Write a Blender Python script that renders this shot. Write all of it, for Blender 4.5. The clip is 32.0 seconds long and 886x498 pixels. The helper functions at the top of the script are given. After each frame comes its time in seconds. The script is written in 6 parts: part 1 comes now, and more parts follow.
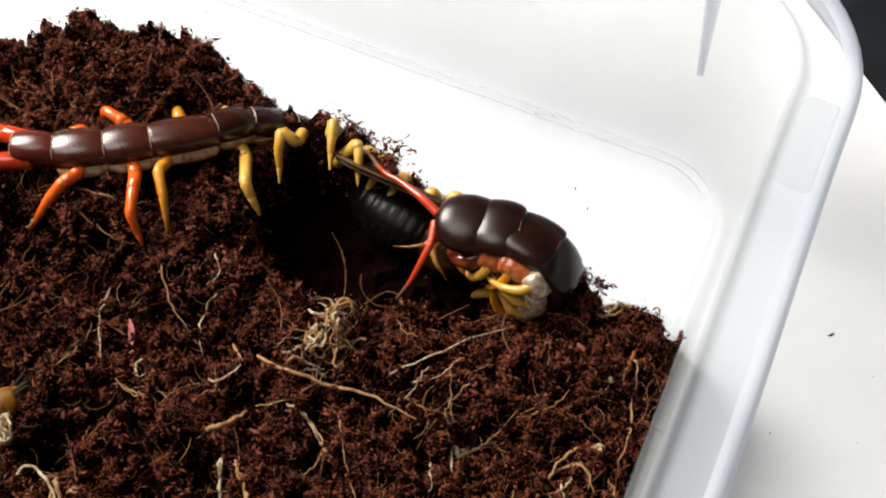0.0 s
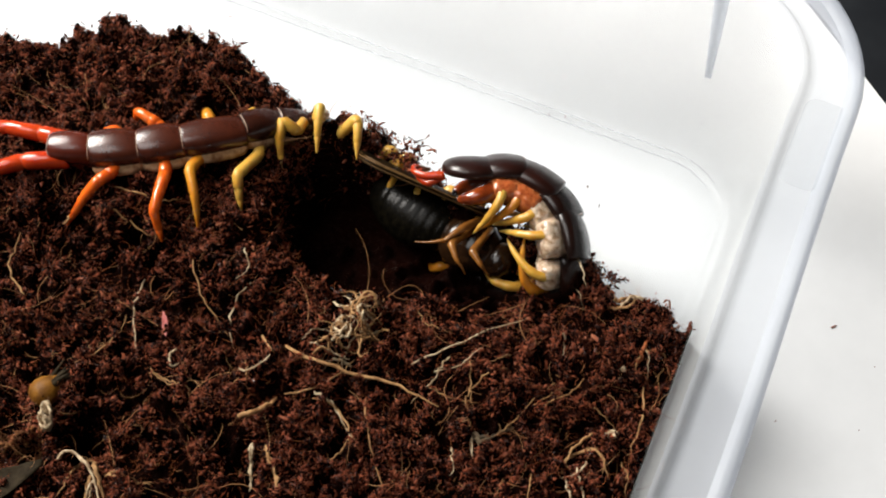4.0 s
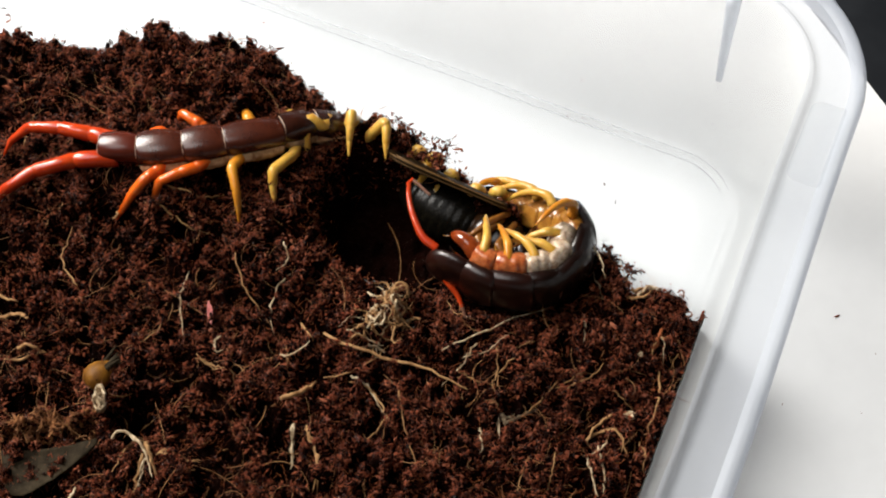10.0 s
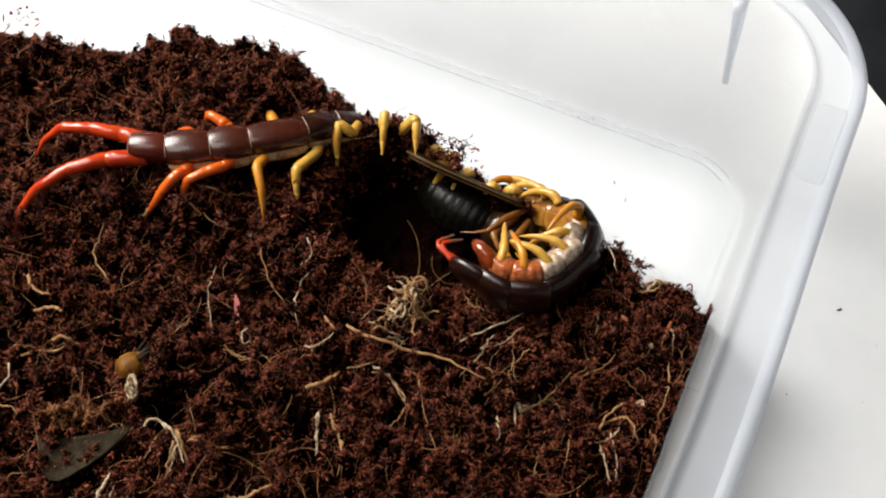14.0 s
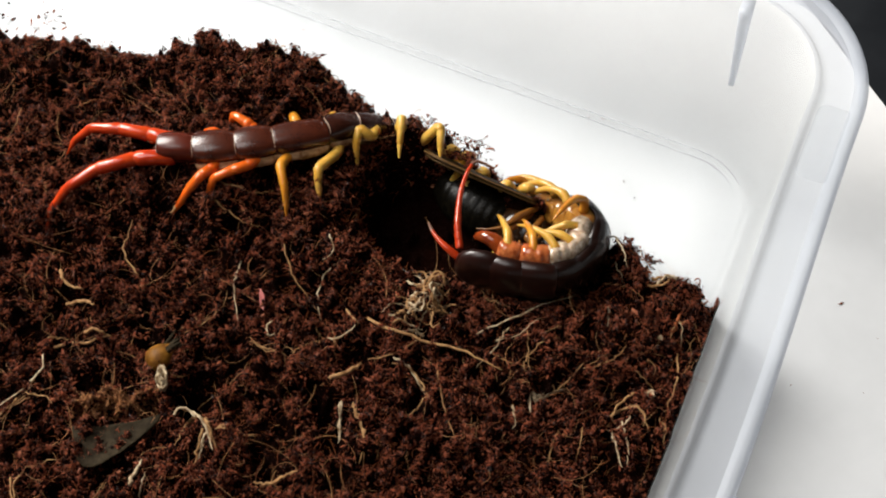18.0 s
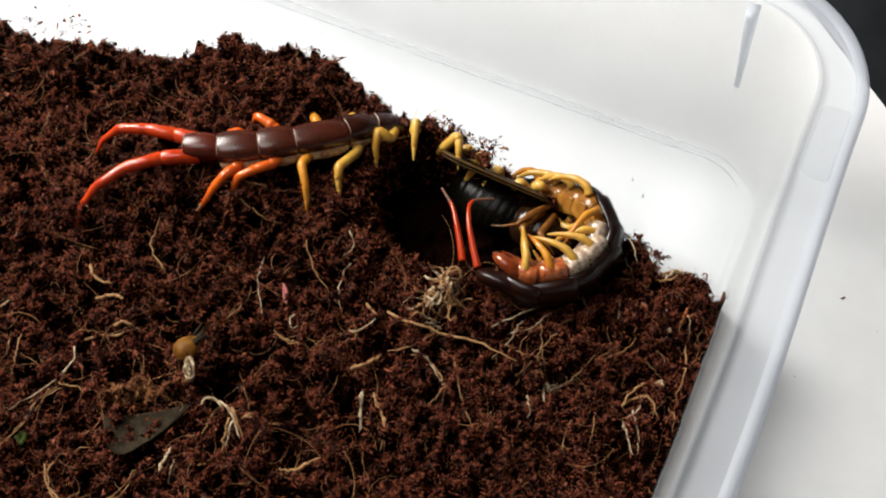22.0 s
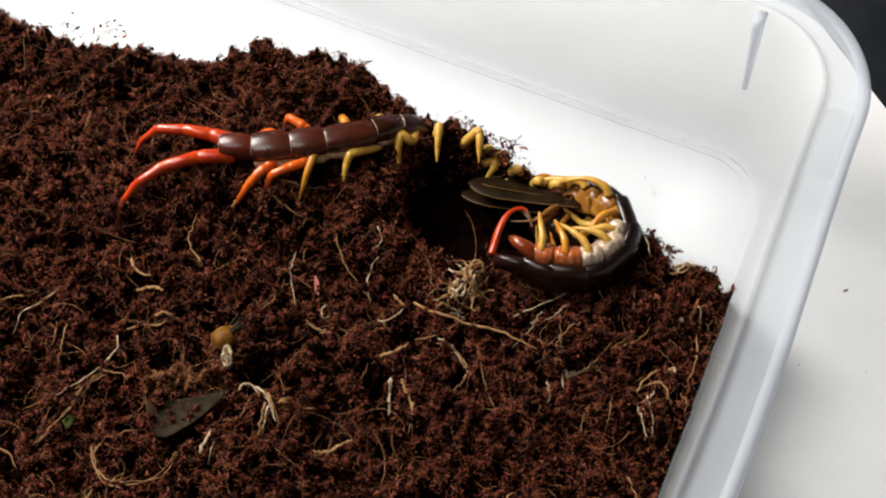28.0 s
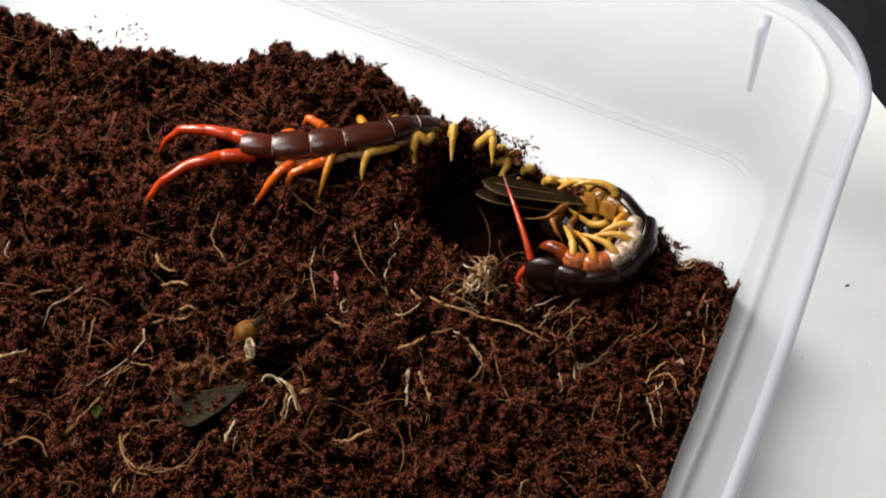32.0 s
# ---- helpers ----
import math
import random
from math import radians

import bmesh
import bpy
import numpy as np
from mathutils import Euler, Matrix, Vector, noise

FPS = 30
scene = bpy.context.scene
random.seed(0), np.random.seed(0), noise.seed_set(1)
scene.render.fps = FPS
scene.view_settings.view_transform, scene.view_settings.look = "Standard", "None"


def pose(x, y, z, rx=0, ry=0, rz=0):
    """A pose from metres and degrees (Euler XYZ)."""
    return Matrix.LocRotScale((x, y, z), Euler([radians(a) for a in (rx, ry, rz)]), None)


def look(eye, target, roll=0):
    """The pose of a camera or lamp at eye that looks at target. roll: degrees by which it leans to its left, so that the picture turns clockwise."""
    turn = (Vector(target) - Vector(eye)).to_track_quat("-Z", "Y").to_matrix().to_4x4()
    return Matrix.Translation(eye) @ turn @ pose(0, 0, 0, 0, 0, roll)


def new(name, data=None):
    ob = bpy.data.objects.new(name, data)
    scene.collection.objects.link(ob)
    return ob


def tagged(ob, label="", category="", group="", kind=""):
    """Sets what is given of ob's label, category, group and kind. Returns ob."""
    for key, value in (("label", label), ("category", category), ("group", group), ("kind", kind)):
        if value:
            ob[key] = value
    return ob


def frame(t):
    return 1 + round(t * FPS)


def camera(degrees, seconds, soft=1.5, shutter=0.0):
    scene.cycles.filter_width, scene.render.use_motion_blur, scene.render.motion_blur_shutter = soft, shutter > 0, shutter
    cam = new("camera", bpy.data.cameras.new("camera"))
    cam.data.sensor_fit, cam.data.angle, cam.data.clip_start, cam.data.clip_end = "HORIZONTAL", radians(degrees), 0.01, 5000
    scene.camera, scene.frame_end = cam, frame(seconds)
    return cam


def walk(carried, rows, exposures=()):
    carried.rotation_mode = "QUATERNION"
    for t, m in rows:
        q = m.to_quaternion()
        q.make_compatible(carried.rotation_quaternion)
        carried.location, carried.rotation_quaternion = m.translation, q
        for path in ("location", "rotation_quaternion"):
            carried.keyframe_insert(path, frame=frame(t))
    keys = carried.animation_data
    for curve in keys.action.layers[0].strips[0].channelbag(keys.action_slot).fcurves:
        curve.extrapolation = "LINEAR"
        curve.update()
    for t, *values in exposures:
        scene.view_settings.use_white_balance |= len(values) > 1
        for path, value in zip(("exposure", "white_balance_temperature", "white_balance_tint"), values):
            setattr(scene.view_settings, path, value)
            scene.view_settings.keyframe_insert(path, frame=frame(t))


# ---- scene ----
# One straight slow pull back; metres, tub floor at z = -0.016, loose soil near z = 0.
RIGHT, UP, FORWARD = Vector((0.90996, 0.41469, 0)), Vector((-0.35546, 0.77999, 0.51504)), Vector((-0.21358, 0.46866, -0.85717))
START, DRIFT = Vector((0.07121, -0.11637, 0.23323)), Vector((-0.00562, -0.06337, 0.07730))
cam = camera(36.0, 32.0, soft=2.0)


def eye_row(t):
    e = START + DRIFT * (t / 32.0)
    return t, look(e, e + FORWARD)


walk(cam, [eye_row(t) for t in (0, 4, 8, 12, 16, 20, 24, 28, 32)], exposures=((0, 0.15), (12, 0.02), (32, -0.12)))

# ---- light ----
world = bpy.data.worlds.new("room")
scene.world = world
world.use_nodes = True
world.node_tree.nodes["Background"].inputs[0].default_value = (0.95, 0.97, 1.0, 1)
world.node_tree.nodes["Background"].inputs[1].default_value = 0.012
lamp = new("desk_lamp_light", bpy.data.lights.new("desk_lamp_light", "AREA"))
lamp.data.shape, lamp.data.size = "DISK", 0.40
lamp.data.energy, lamp.data.color = 13.8, (1.0, 0.96, 0.9)
lamp.matrix_world = look((-0.58, 0.08, 0.52), (-0.01, 0.01, 0))
# broad fill with no known source, added to brighten tub walls and front faces
fill = new("fill_light", bpy.data.lights.new("fill_light", "AREA"))
fill.data.shape, fill.data.size = "DISK", 0.7
fill.data.energy, fill.data.color = 5.6, (1.0, 0.98, 0.95)
fill.matrix_world = look((-0.38, -0.35, 1.10), (0, 0, 0))

# ---- materials ----
def material(name, rough=0.5, metal=0.0):
    m = bpy.data.materials.new(name)
    m.use_nodes = True
    b = m.node_tree.nodes["Principled BSDF"]
    b.inputs["Roughness"].default_value, b.inputs["Metallic"].default_value = rough, metal
    return m, m.node_tree, b


def node(tree, kind, **values):
    n = tree.nodes.new(kind)
    for k, v in values.items():
        n.inputs[k.replace("_", " ")].default_value = v
    return n


def ramp(tree, fac, stops):
    n = tree.nodes.new("ShaderNodeValToRGB")
    els = n.color_ramp.elements
    while len(els) < len(stops):
        els.new(0.5)
    for e, (p, c) in zip(els, stops):
        e.position, e.color = p, (*c, 1)
    tree.links.new(fac, n.inputs[0])
    return n.outputs[0]


def coords(tree):
    return tree.nodes.new("ShaderNodeTexCoord").outputs["Object"]


def grain(tree, scale, detail=4, rough=0.6):
    n = node(tree, "ShaderNodeTexNoise", Scale=scale, Detail=detail, Roughness=rough)
    tree.links.new(coords(tree), n.inputs["Vector"])
    return n.outputs["Fac"]


def bump(tree, b, height, strength, distance):
    n = node(tree, "ShaderNodeBump", Strength=strength, Distance=distance)
    tree.links.new(height, n.inputs["Height"])
    tree.links.new(n.outputs[0], b.inputs["Normal"])


def two_tone(name, a, c, scale, rough, relief=0.3, depth=0.0003, detail=5, coat=0.0, fine=None, shine=0.3):
    """A surface that wanders between two colours, with fine relief."""
    m, tree, b = material(name, rough)
    f = grain(tree, scale, detail)
    tree.links.new(ramp(tree, f, [(0.35, a), (0.65, c)]), b.inputs["Base Color"])
    bump(tree, b, grain(tree, fine or scale * 5), relief, depth)
    b.inputs["Coat Weight"].default_value = coat
    b.inputs["Specular IOR Level"].default_value = shine
    b.inputs["Coat Roughness"].default_value = 0.12
    return m


def soil_material(name, crumbs):
    m, tree, b = material(name, 0.9)
    big = grain(tree, 90, 3)
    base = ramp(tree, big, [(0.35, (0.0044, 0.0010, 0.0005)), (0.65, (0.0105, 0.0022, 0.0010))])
    mix = tree.nodes.new("ShaderNodeMix")
    mix.data_type = "RGBA"
    tree.links.new(base, mix.inputs["A"])
    if crumbs:
        g = tree.nodes.new("ShaderNodeNewGeometry")
        share = tree.nodes.new("ShaderNodeMix")
        share.inputs[0].default_value = 0.45
        tree.links.new(grain(tree, 190, 5, 0.7), share.inputs[2])
        tree.links.new(g.outputs["Random Per Island"], share.inputs[3])
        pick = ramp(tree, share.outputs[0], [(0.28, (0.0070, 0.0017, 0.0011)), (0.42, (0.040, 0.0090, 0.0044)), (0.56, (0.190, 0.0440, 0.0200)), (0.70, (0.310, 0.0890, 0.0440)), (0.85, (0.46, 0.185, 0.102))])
        tree.links.new(pick, mix.inputs["B"])
        mix.inputs[0].default_value = 0.8
    else:
        # bare soil: the shade of gaps and hollow is put into its near-black colour
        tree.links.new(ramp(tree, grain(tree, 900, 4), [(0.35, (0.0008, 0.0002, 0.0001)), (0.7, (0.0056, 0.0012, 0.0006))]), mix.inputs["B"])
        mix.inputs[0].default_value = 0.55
    tree.links.new(mix.outputs["Result"], b.inputs["Base Color"])
    bump(tree, b, grain(tree, 1800, 6, 0.7), 0.9, 0.0006)
    wet = grain(tree, 900, 2)
    tree.links.new(ramp(tree, wet, [(0.54, (0.85,) * 3), (0.64, (0.16,) * 3)]), b.inputs["Roughness"])
    tree.links.new(ramp(tree, wet, [(0.52, (0.05 if crumbs else 0.015,) * 3), (0.66, (0.60 if crumbs else 0.06,) * 3)]), b.inputs["Specular IOR Level"])
    return m


def plastic_material(name, clear_share, solid_share, tint):
    """Milky polypropylene: some light goes through, some glances off."""
    m, tree, b = material(name, 0.32)
    f = grain(tree, 40, 4)
    tree.links.new(ramp(tree, f, [(0.3, tuple(0.93 * c for c in tint)), (0.7, tint)]), b.inputs["Base Color"])
    bump(tree, b, grain(tree, 160, 3), 0.12, 0.0006)
    thin = node(tree, "ShaderNodeBsdfTranslucent")
    thin.inputs[0].default_value = (*tint, 1)
    clear = node(tree, "ShaderNodeBsdfTransparent")
    clear.inputs[0].default_value = (0.96, 0.97, 0.98, 1)
    milk, mix = tree.nodes.new("ShaderNodeMixShader"), tree.nodes.new("ShaderNodeMixShader")
    milk.inputs[0].default_value, mix.inputs[0].default_value = clear_share, solid_share
    tree.links.new(thin.outputs[0], milk.inputs[1])
    tree.links.new(clear.outputs[0], milk.inputs[2])
    tree.links.new(milk.outputs[0], mix.inputs[1])
    tree.links.new(b.outputs[0], mix.inputs[2])
    tree.links.new(mix.outputs[0], tree.nodes["Material Output"].inputs[0])
    return m


def chitin(name, a, c, scale=260, rough=0.24, glow=0.0, shine=0.42):
    """Glossy waxy shell with some light under the surface."""
    m, tree, b = material(name, rough)
    f = grain(tree, scale, 4)
    tree.links.new(ramp(tree, f, [(0.3, a), (0.7, c)]), b.inputs["Base Color"])
    b.inputs["Subsurface Weight"].default_value = glow
    b.inputs["Subsurface Radius"].default_value = (0.0012, 0.0006, 0.0003)
    b.inputs["Subsurface Scale"].default_value = 1.0
    b.inputs["Coat Weight"].default_value, b.inputs["Coat Roughness"].default_value = 0.0, 0.2
    b.inputs["Specular IOR Level"].default_value = shine
    bump(tree, b, grain(tree, 1500, 3), 0.08, 0.0002)
    return m


SHADED_SOIL, CRUMB = soil_material("coir_soil", False), soil_material("coir_crumbs", True)
PLASTIC = plastic_material("milky_plastic", 0.90, 0.09, (0.86, 0.865, 0.86))
RIM_PLASTIC = plastic_material("milky_rim_plastic", 0.82, 0.30, (0.76, 0.80, 0.88))
LIP_PLASTIC = plastic_material("milky_lip_plastic", 0.55, 0.34, (0.66, 0.70, 0.78))
SHEET = two_tone("white_sheet", (0.76, 0.765, 0.775), (0.82, 0.825, 0.835), 30, 0.55, 0.05)
DARK_TABLE = two_tone("black_tabletop", (0.006, 0.007, 0.009), (0.016, 0.018, 0.021), 25, 0.45, 0.1)
ROOT = two_tone("pale_root", (0.14, 0.062, 0.020), (0.38, 0.21, 0.085), 500, 0.7, 0.3)
HAIR = two_tone("tan_hair", (0.16, 0.062, 0.020), (0.42, 0.22, 0.090), 300, 0.75, 0.2)
FIBRE = two_tone("brown_fibre", (0.12, 0.024, 0.006), (0.34, 0.100, 0.028), 300, 0.75, 0.2)
GOLD_CRUMB = two_tone("golden_coir", (0.075, 0.022, 0.006), (0.26, 0.105, 0.032), 500, 0.8, 0.4)
SHELL = chitin("dark_shell", (0.0034, 0.0014, 0.0010), (0.0100, 0.0030, 0.0017), rough=0.27, shine=0.40)
SHELL_FRONT = chitin("red_black_shell", (0.0060, 0.0017, 0.0011), (0.0170, 0.0036, 0.0019), rough=0.30, shine=0.45)
SHELL_TAIL = chitin("red_brown_shell", (0.030, 0.0062, 0.0030), (0.062, 0.0130, 0.0052), rough=0.26, shine=0.60)
SHELL_END = chitin("red_end_shell", (0.050, 0.0085, 0.0045), (0.085, 0.0140, 0.0065), rough=0.27)
MID_SHELL = chitin("brown_shell", (0.015, 0.0038, 0.0020), (0.036, 0.0082, 0.0035), rough=0.25, shine=0.60)
SEAM_GLINT = chitin("pale_seam_glint", (0.30, 0.18, 0.12), (0.45, 0.33, 0.25), rough=0.3)
SEAM_DARK = chitin("brown_seam", (0.10, 0.030, 0.014), (0.20, 0.075, 0.038), rough=0.3)
SKIN = chitin("soft_flank", (0.15, 0.062, 0.022), (0.50, 0.34, 0.20), 420, 0.20, 0.15)
FLANK = chitin("pale_flank", (0.20, 0.115, 0.055), (0.66, 0.53, 0.41), 800, 0.16, 0.2, shine=0.6)
FLANK_RED = chitin("amber_flank", (0.20, 0.028, 0.006), (0.52, 0.16, 0.050), 700, 0.12, 0.2, shine=0.6)
BELLY = chitin("yellow_belly", (0.16, 0.055, 0.008), (0.36, 0.170, 0.028), 300, 0.20, 0.1)
LEG_YELLOW = chitin("yellow_leg", (0.43, 0.215, 0.024), (0.62, 0.385, 0.078), 220, 0.28, 0.25)
LEG_AMBER = chitin("amber_leg", (0.42, 0.145, 0.010), (0.56, 0.25, 0.025), 200, 0.25, 0.25)
LEG_ORANGE = chitin("orange_leg", (0.50, 0.062, 0.005), (0.68, 0.140, 0.013), 200, 0.16, 0.25, shine=0.5)
LEG_RED = chitin("red_leg", (0.32, 0.021, 0.0042), (0.50, 0.052, 0.0085), 200, 0.14, 0.2, shine=0.5)
ANT_TIP = chitin("grey_antenna_tip", (0.10, 0.035, 0.018), (0.17, 0.085, 0.055), 200, 0.35, 0.1, shine=0.3)
CLAW = chitin("fang", (0.090, 0.0130, 0.0035), (0.25, 0.044, 0.0075), 300, 0.12, 0.2, shine=0.6)
EYE = chitin("eye", (0.004, 0.003, 0.003), (0.008, 0.006, 0.005), 200, 0.1)
ROACH = chitin("black_roach_shell", (0.0008, 0.0007, 0.0005), (0.0040, 0.0032, 0.0018), 900, 0.26, shine=0.08)
PREY_BROWN = chitin("wet_brown_shell", (0.004, 0.0018, 0.0008), (0.024, 0.0098, 0.0034), 420, 0.20, 0.05, shine=0.35)
ROACH_LEG = chitin("amber_roach_leg", (0.09, 0.030, 0.005), (0.24, 0.095, 0.018), 260, 0.25, 0.1)
LEAF = two_tone("dry_leaf", (0.013, 0.0092, 0.0052), (0.034, 0.025, 0.0145), 420, 0.6, 0.6, shine=0.03)
BUD = two_tone("dry_bud", (0.075, 0.028, 0.004), (0.20, 0.085, 0.010), 300, 0.5, 0.4, shine=0.12)
FLAKE = two_tone("cream_flake", (0.15, 0.08, 0.032), (0.58, 0.46, 0.30), 700, 0.6, 0.4)
PINK = two_tone("pink_petal", (0.26, 0.055, 0.05), (0.42, 0.13, 0.11), 300, 0.5)
MOSS = two_tone("green_moss", (0.05, 0.08, 0.01), (0.12, 0.16, 0.03), 500, 0.8)
SILK = two_tone("grey_web", (0.10, 0.10, 0.10), (0.22, 0.22, 0.22), 500, 0.5)
WING_EDGE = chitin("brown_wing_edge", (0.05, 0.026, 0.008), (0.12, 0.065, 0.022), 300, 0.4, shine=0.1)
WING = chitin("smoky_wing", (0.0045, 0.0023, 0.0008), (0.018, 0.0098, 0.0034), 260, 0.45, shine=0.08)


# ---- mesh tools ----
def mesh_of(name, verts, faces, mat, smooth=True):
    me = bpy.data.meshes.new(name)
    v, f = np.asarray(verts, dtype=np.float32), np.asarray(faces, dtype=np.int32)
    k = f.shape[1]
    me.vertices.add(len(v))
    me.vertices.foreach_set("co", v.ravel())
    me.loops.add(f.size)
    me.loops.foreach_set("vertex_index", f.ravel())
    me.polygons.add(len(f))
    me.polygons.foreach_set("loop_start", np.arange(0, f.size, k, dtype=np.int32))
    me.polygons.foreach_set("use_smooth", np.full(len(f), smooth))
    me.materials.append(mat)
    me.update(calc_edges=True)
    me.validate()
    return me


def from_bm(name, bm, mat, smooth=True):
    bmesh.ops.recalc_face_normals(bm, faces=bm.faces)
    me = bpy.data.meshes.new(name)
    bm.to_mesh(me)
    bm.free()
    for p in me.polygons:
        p.use_smooth = smooth
    me.materials.append(mat)
    return me


def part(name, me, parent, label="", m=None):
    ob = new(name, me)
    ob.parent = parent
    if m is not None:
        ob.matrix_basis = m
    return tagged(ob, label)


def thing(name, me, label, category, m=None, group="", kind=""):
    ob = new(name, me)
    if m is not None:
        ob.matrix_basis = m
    return tagged(ob, label, category, group, kind)


def spline(pts, n):
    """n points, evenly spaced, on a smooth curve through the rows of pts (extra columns ride along)."""
    p = np.asarray(pts, float)
    if len(p) < 3:
        u = np.linspace(0, 1, n)[:, None]
        return p[0] * (1 - u) + p[-1] * u
    ext = np.vstack([2 * p[0] - p[1], p, 2 * p[-1] - p[-2]])
    out = []
    for i in range(len(p) - 1):
        a, b, c, d = ext[i:i + 4]
        u = np.linspace(0, 1, 24, endpoint=False)[:, None]
        out.append(0.5 * (2 * b + (c - a) * u + (2 * a - 5 * b + 4 * c - d) * u ** 2 + (3 * b - a - 3 * c + d) * u ** 3))
    q = np.vstack(out + [p[-1:]])
    s = np.concatenate([[0], np.cumsum(np.linalg.norm(np.diff(q[:, :3], axis=0), axis=1))])
    want = np.linspace(0, s[-1], n)
    return np.stack([np.interp(want, s, q[:, k]) for k in range(q.shape[1])], axis=1)


def tube(path, radii, sides=8, flat=1.0):
    """Verts and quads of a closed tube round a path; flat squeezes it along its second axis."""
    p = np.asarray(path, float)
    n = len(p)
    r = np.broadcast_to(np.asarray(radii, float), (n,))
    t = np.gradient(p, axis=0)
    t /= np.linalg.norm(t, axis=1)[:, None] + 1e-12
    ref = np.array([0.13, 0.21, 0.97]) if abs(t[:, 2]).mean() < 0.9 else np.array([0.9, 0.3, 0.1])
    a = np.cross(t, ref)
    a /= np.linalg.norm(a, axis=1)[:, None] + 1e-12
    b = np.cross(a, t)
    ang = np.linspace(0, 2 * np.pi, sides, endpoint=False)
    ring = p[:, None] + r[:, None, None] * (np.cos(ang)[None, :, None] * a[:, None] + flat * np.sin(ang)[None, :, None] * b[:, None])
    i, j = np.meshgrid(np.arange(n - 1), np.arange(sides), indexing="ij")
    k = (j + 1) % sides
    quads = np.stack([i * sides + j, i * sides + k, (i + 1) * sides + k, (i + 1) * sides + j], -1).reshape(-1, 4)
    v = np.vstack([ring.reshape(-1, 3), p[:1], p[-1:]])
    e = np.arange(sides)
    cap0 = np.stack([np.full(sides, n * sides), (e + 1) % sides, e, np.full(sides, n * sides)], -1)
    cap1 = np.stack([np.full(sides, n * sides + 1), (n - 1) * sides + e, (n - 1) * sides + (e + 1) % sides, np.full(sides, n * sides + 1)], -1)
    tri = np.vstack([cap0, cap1])[:, :3]
    return v, quads, tri


def tubes_mesh(name, items, mat, sides=8):
    """One mesh of several tubes, given as (path, radii)."""
    bm = bmesh.new()
    for path, radii in items:
        v, q, tri = tube(path, radii, sides)
        vs = [bm.verts.new(c) for c in v]
        for f in list(q) + list(tri):
            bm.faces.new([vs[k] for k in f])
    return from_bm(name, bm, mat)


def loft(name, rings, mat, smooth=True, cap=True):
    """A mesh over rings with the same number of points; closed round, capped at both ends."""
    bm = bmesh.new()
    rows = [[bm.verts.new(c) for c in ring] for ring in rings]
    n = len(rows[0])
    for a, b in zip(rows, rows[1:]):
        for j in range(n):
            bm.faces.new((a[j], a[(j + 1) % n], b[(j + 1) % n], b[j]))
    if cap:
        bm.faces.new(rows[0])
        bm.faces.new(rows[-1])
    return from_bm(name, bm, mat, smooth)


class Patch:
    """Smooth random relief: values on a grid, blended between its points."""

    def __init__(self, seed, cell, span=0.5):
        self.cell, self.n = cell, int(span / cell) + 4
        self.g = np.random.RandomState(seed).uniform(-1, 1, (self.n, self.n))

    def __call__(self, x, y):
        u, v = (np.asarray(x) + 0.25) / self.cell, (np.asarray(y) + 0.25) / self.cell
        i, j = np.floor(u).astype(int), np.floor(v).astype(int)
        a, b = u - i, v - j
        a, b = a * a * (3 - 2 * a), b * b * (3 - 2 * b)
        i, j = i % (self.n - 1), j % (self.n - 1)
        g = self.g
        return (g[i, j] * (1 - a) + g[i + 1, j] * a) * (1 - b) + (g[i, j + 1] * (1 - a) + g[i + 1, j + 1] * a) * b


# ---- the tub ----
FLOOR_Z, RIM_Z = -0.016, 0.040
TUB_R, TUB_B, TUB_L, TUB_F = 0.0648, 0.0674, -0.205, -0.150   # inside of the rim: right, back, left, front
CORNER_R = 0.021


def bulge(y):
    """How far the long right side bows outwards."""
    s = np.clip((0.046 - y) / 0.175, 0, 1)
    return 0.0010 * (1 - np.cos(2 * np.pi * s))


def tub_ring(out, z, n=14):
    """A rounded rectangle, pushed out from the inside of the rim by out."""
    r = max(CORNER_R + out, 0.004)
    x0, x1, y0, y1 = TUB_L - out, TUB_R + out, TUB_F - out, TUB_B + out
    pts = []
    for cx, cy, a0 in ((x1 - r, y1 - r, 0), (x0 + r, y1 - r, 90), (x0 + r, y0 + r, 180), (x1 - r, y0 + r, 270)):
        for k in range(n + 1):
            a = radians(a0 + 90 * k / n)
            pts.append((cx + r * math.cos(a), cy + r * math.sin(a), z))
    for k in range(1, 16):
        y = y0 + r + (y1 - y0 - 2 * r) * k / 16
        pts.append((x1 + bulge(y), y, z))
    return pts


def slab(name, x0, x1, y0, y1, z0, z1, mat):
    bm = bmesh.new()
    bmesh.ops.create_cube(bm, size=1, matrix=Matrix.LocRotScale(((x0 + x1) / 2, (y0 + y1) / 2, (z0 + z1) / 2), None, (x1 - x0, y1 - y0, z1 - z0)))
    return from_bm(name, bm, mat, False)


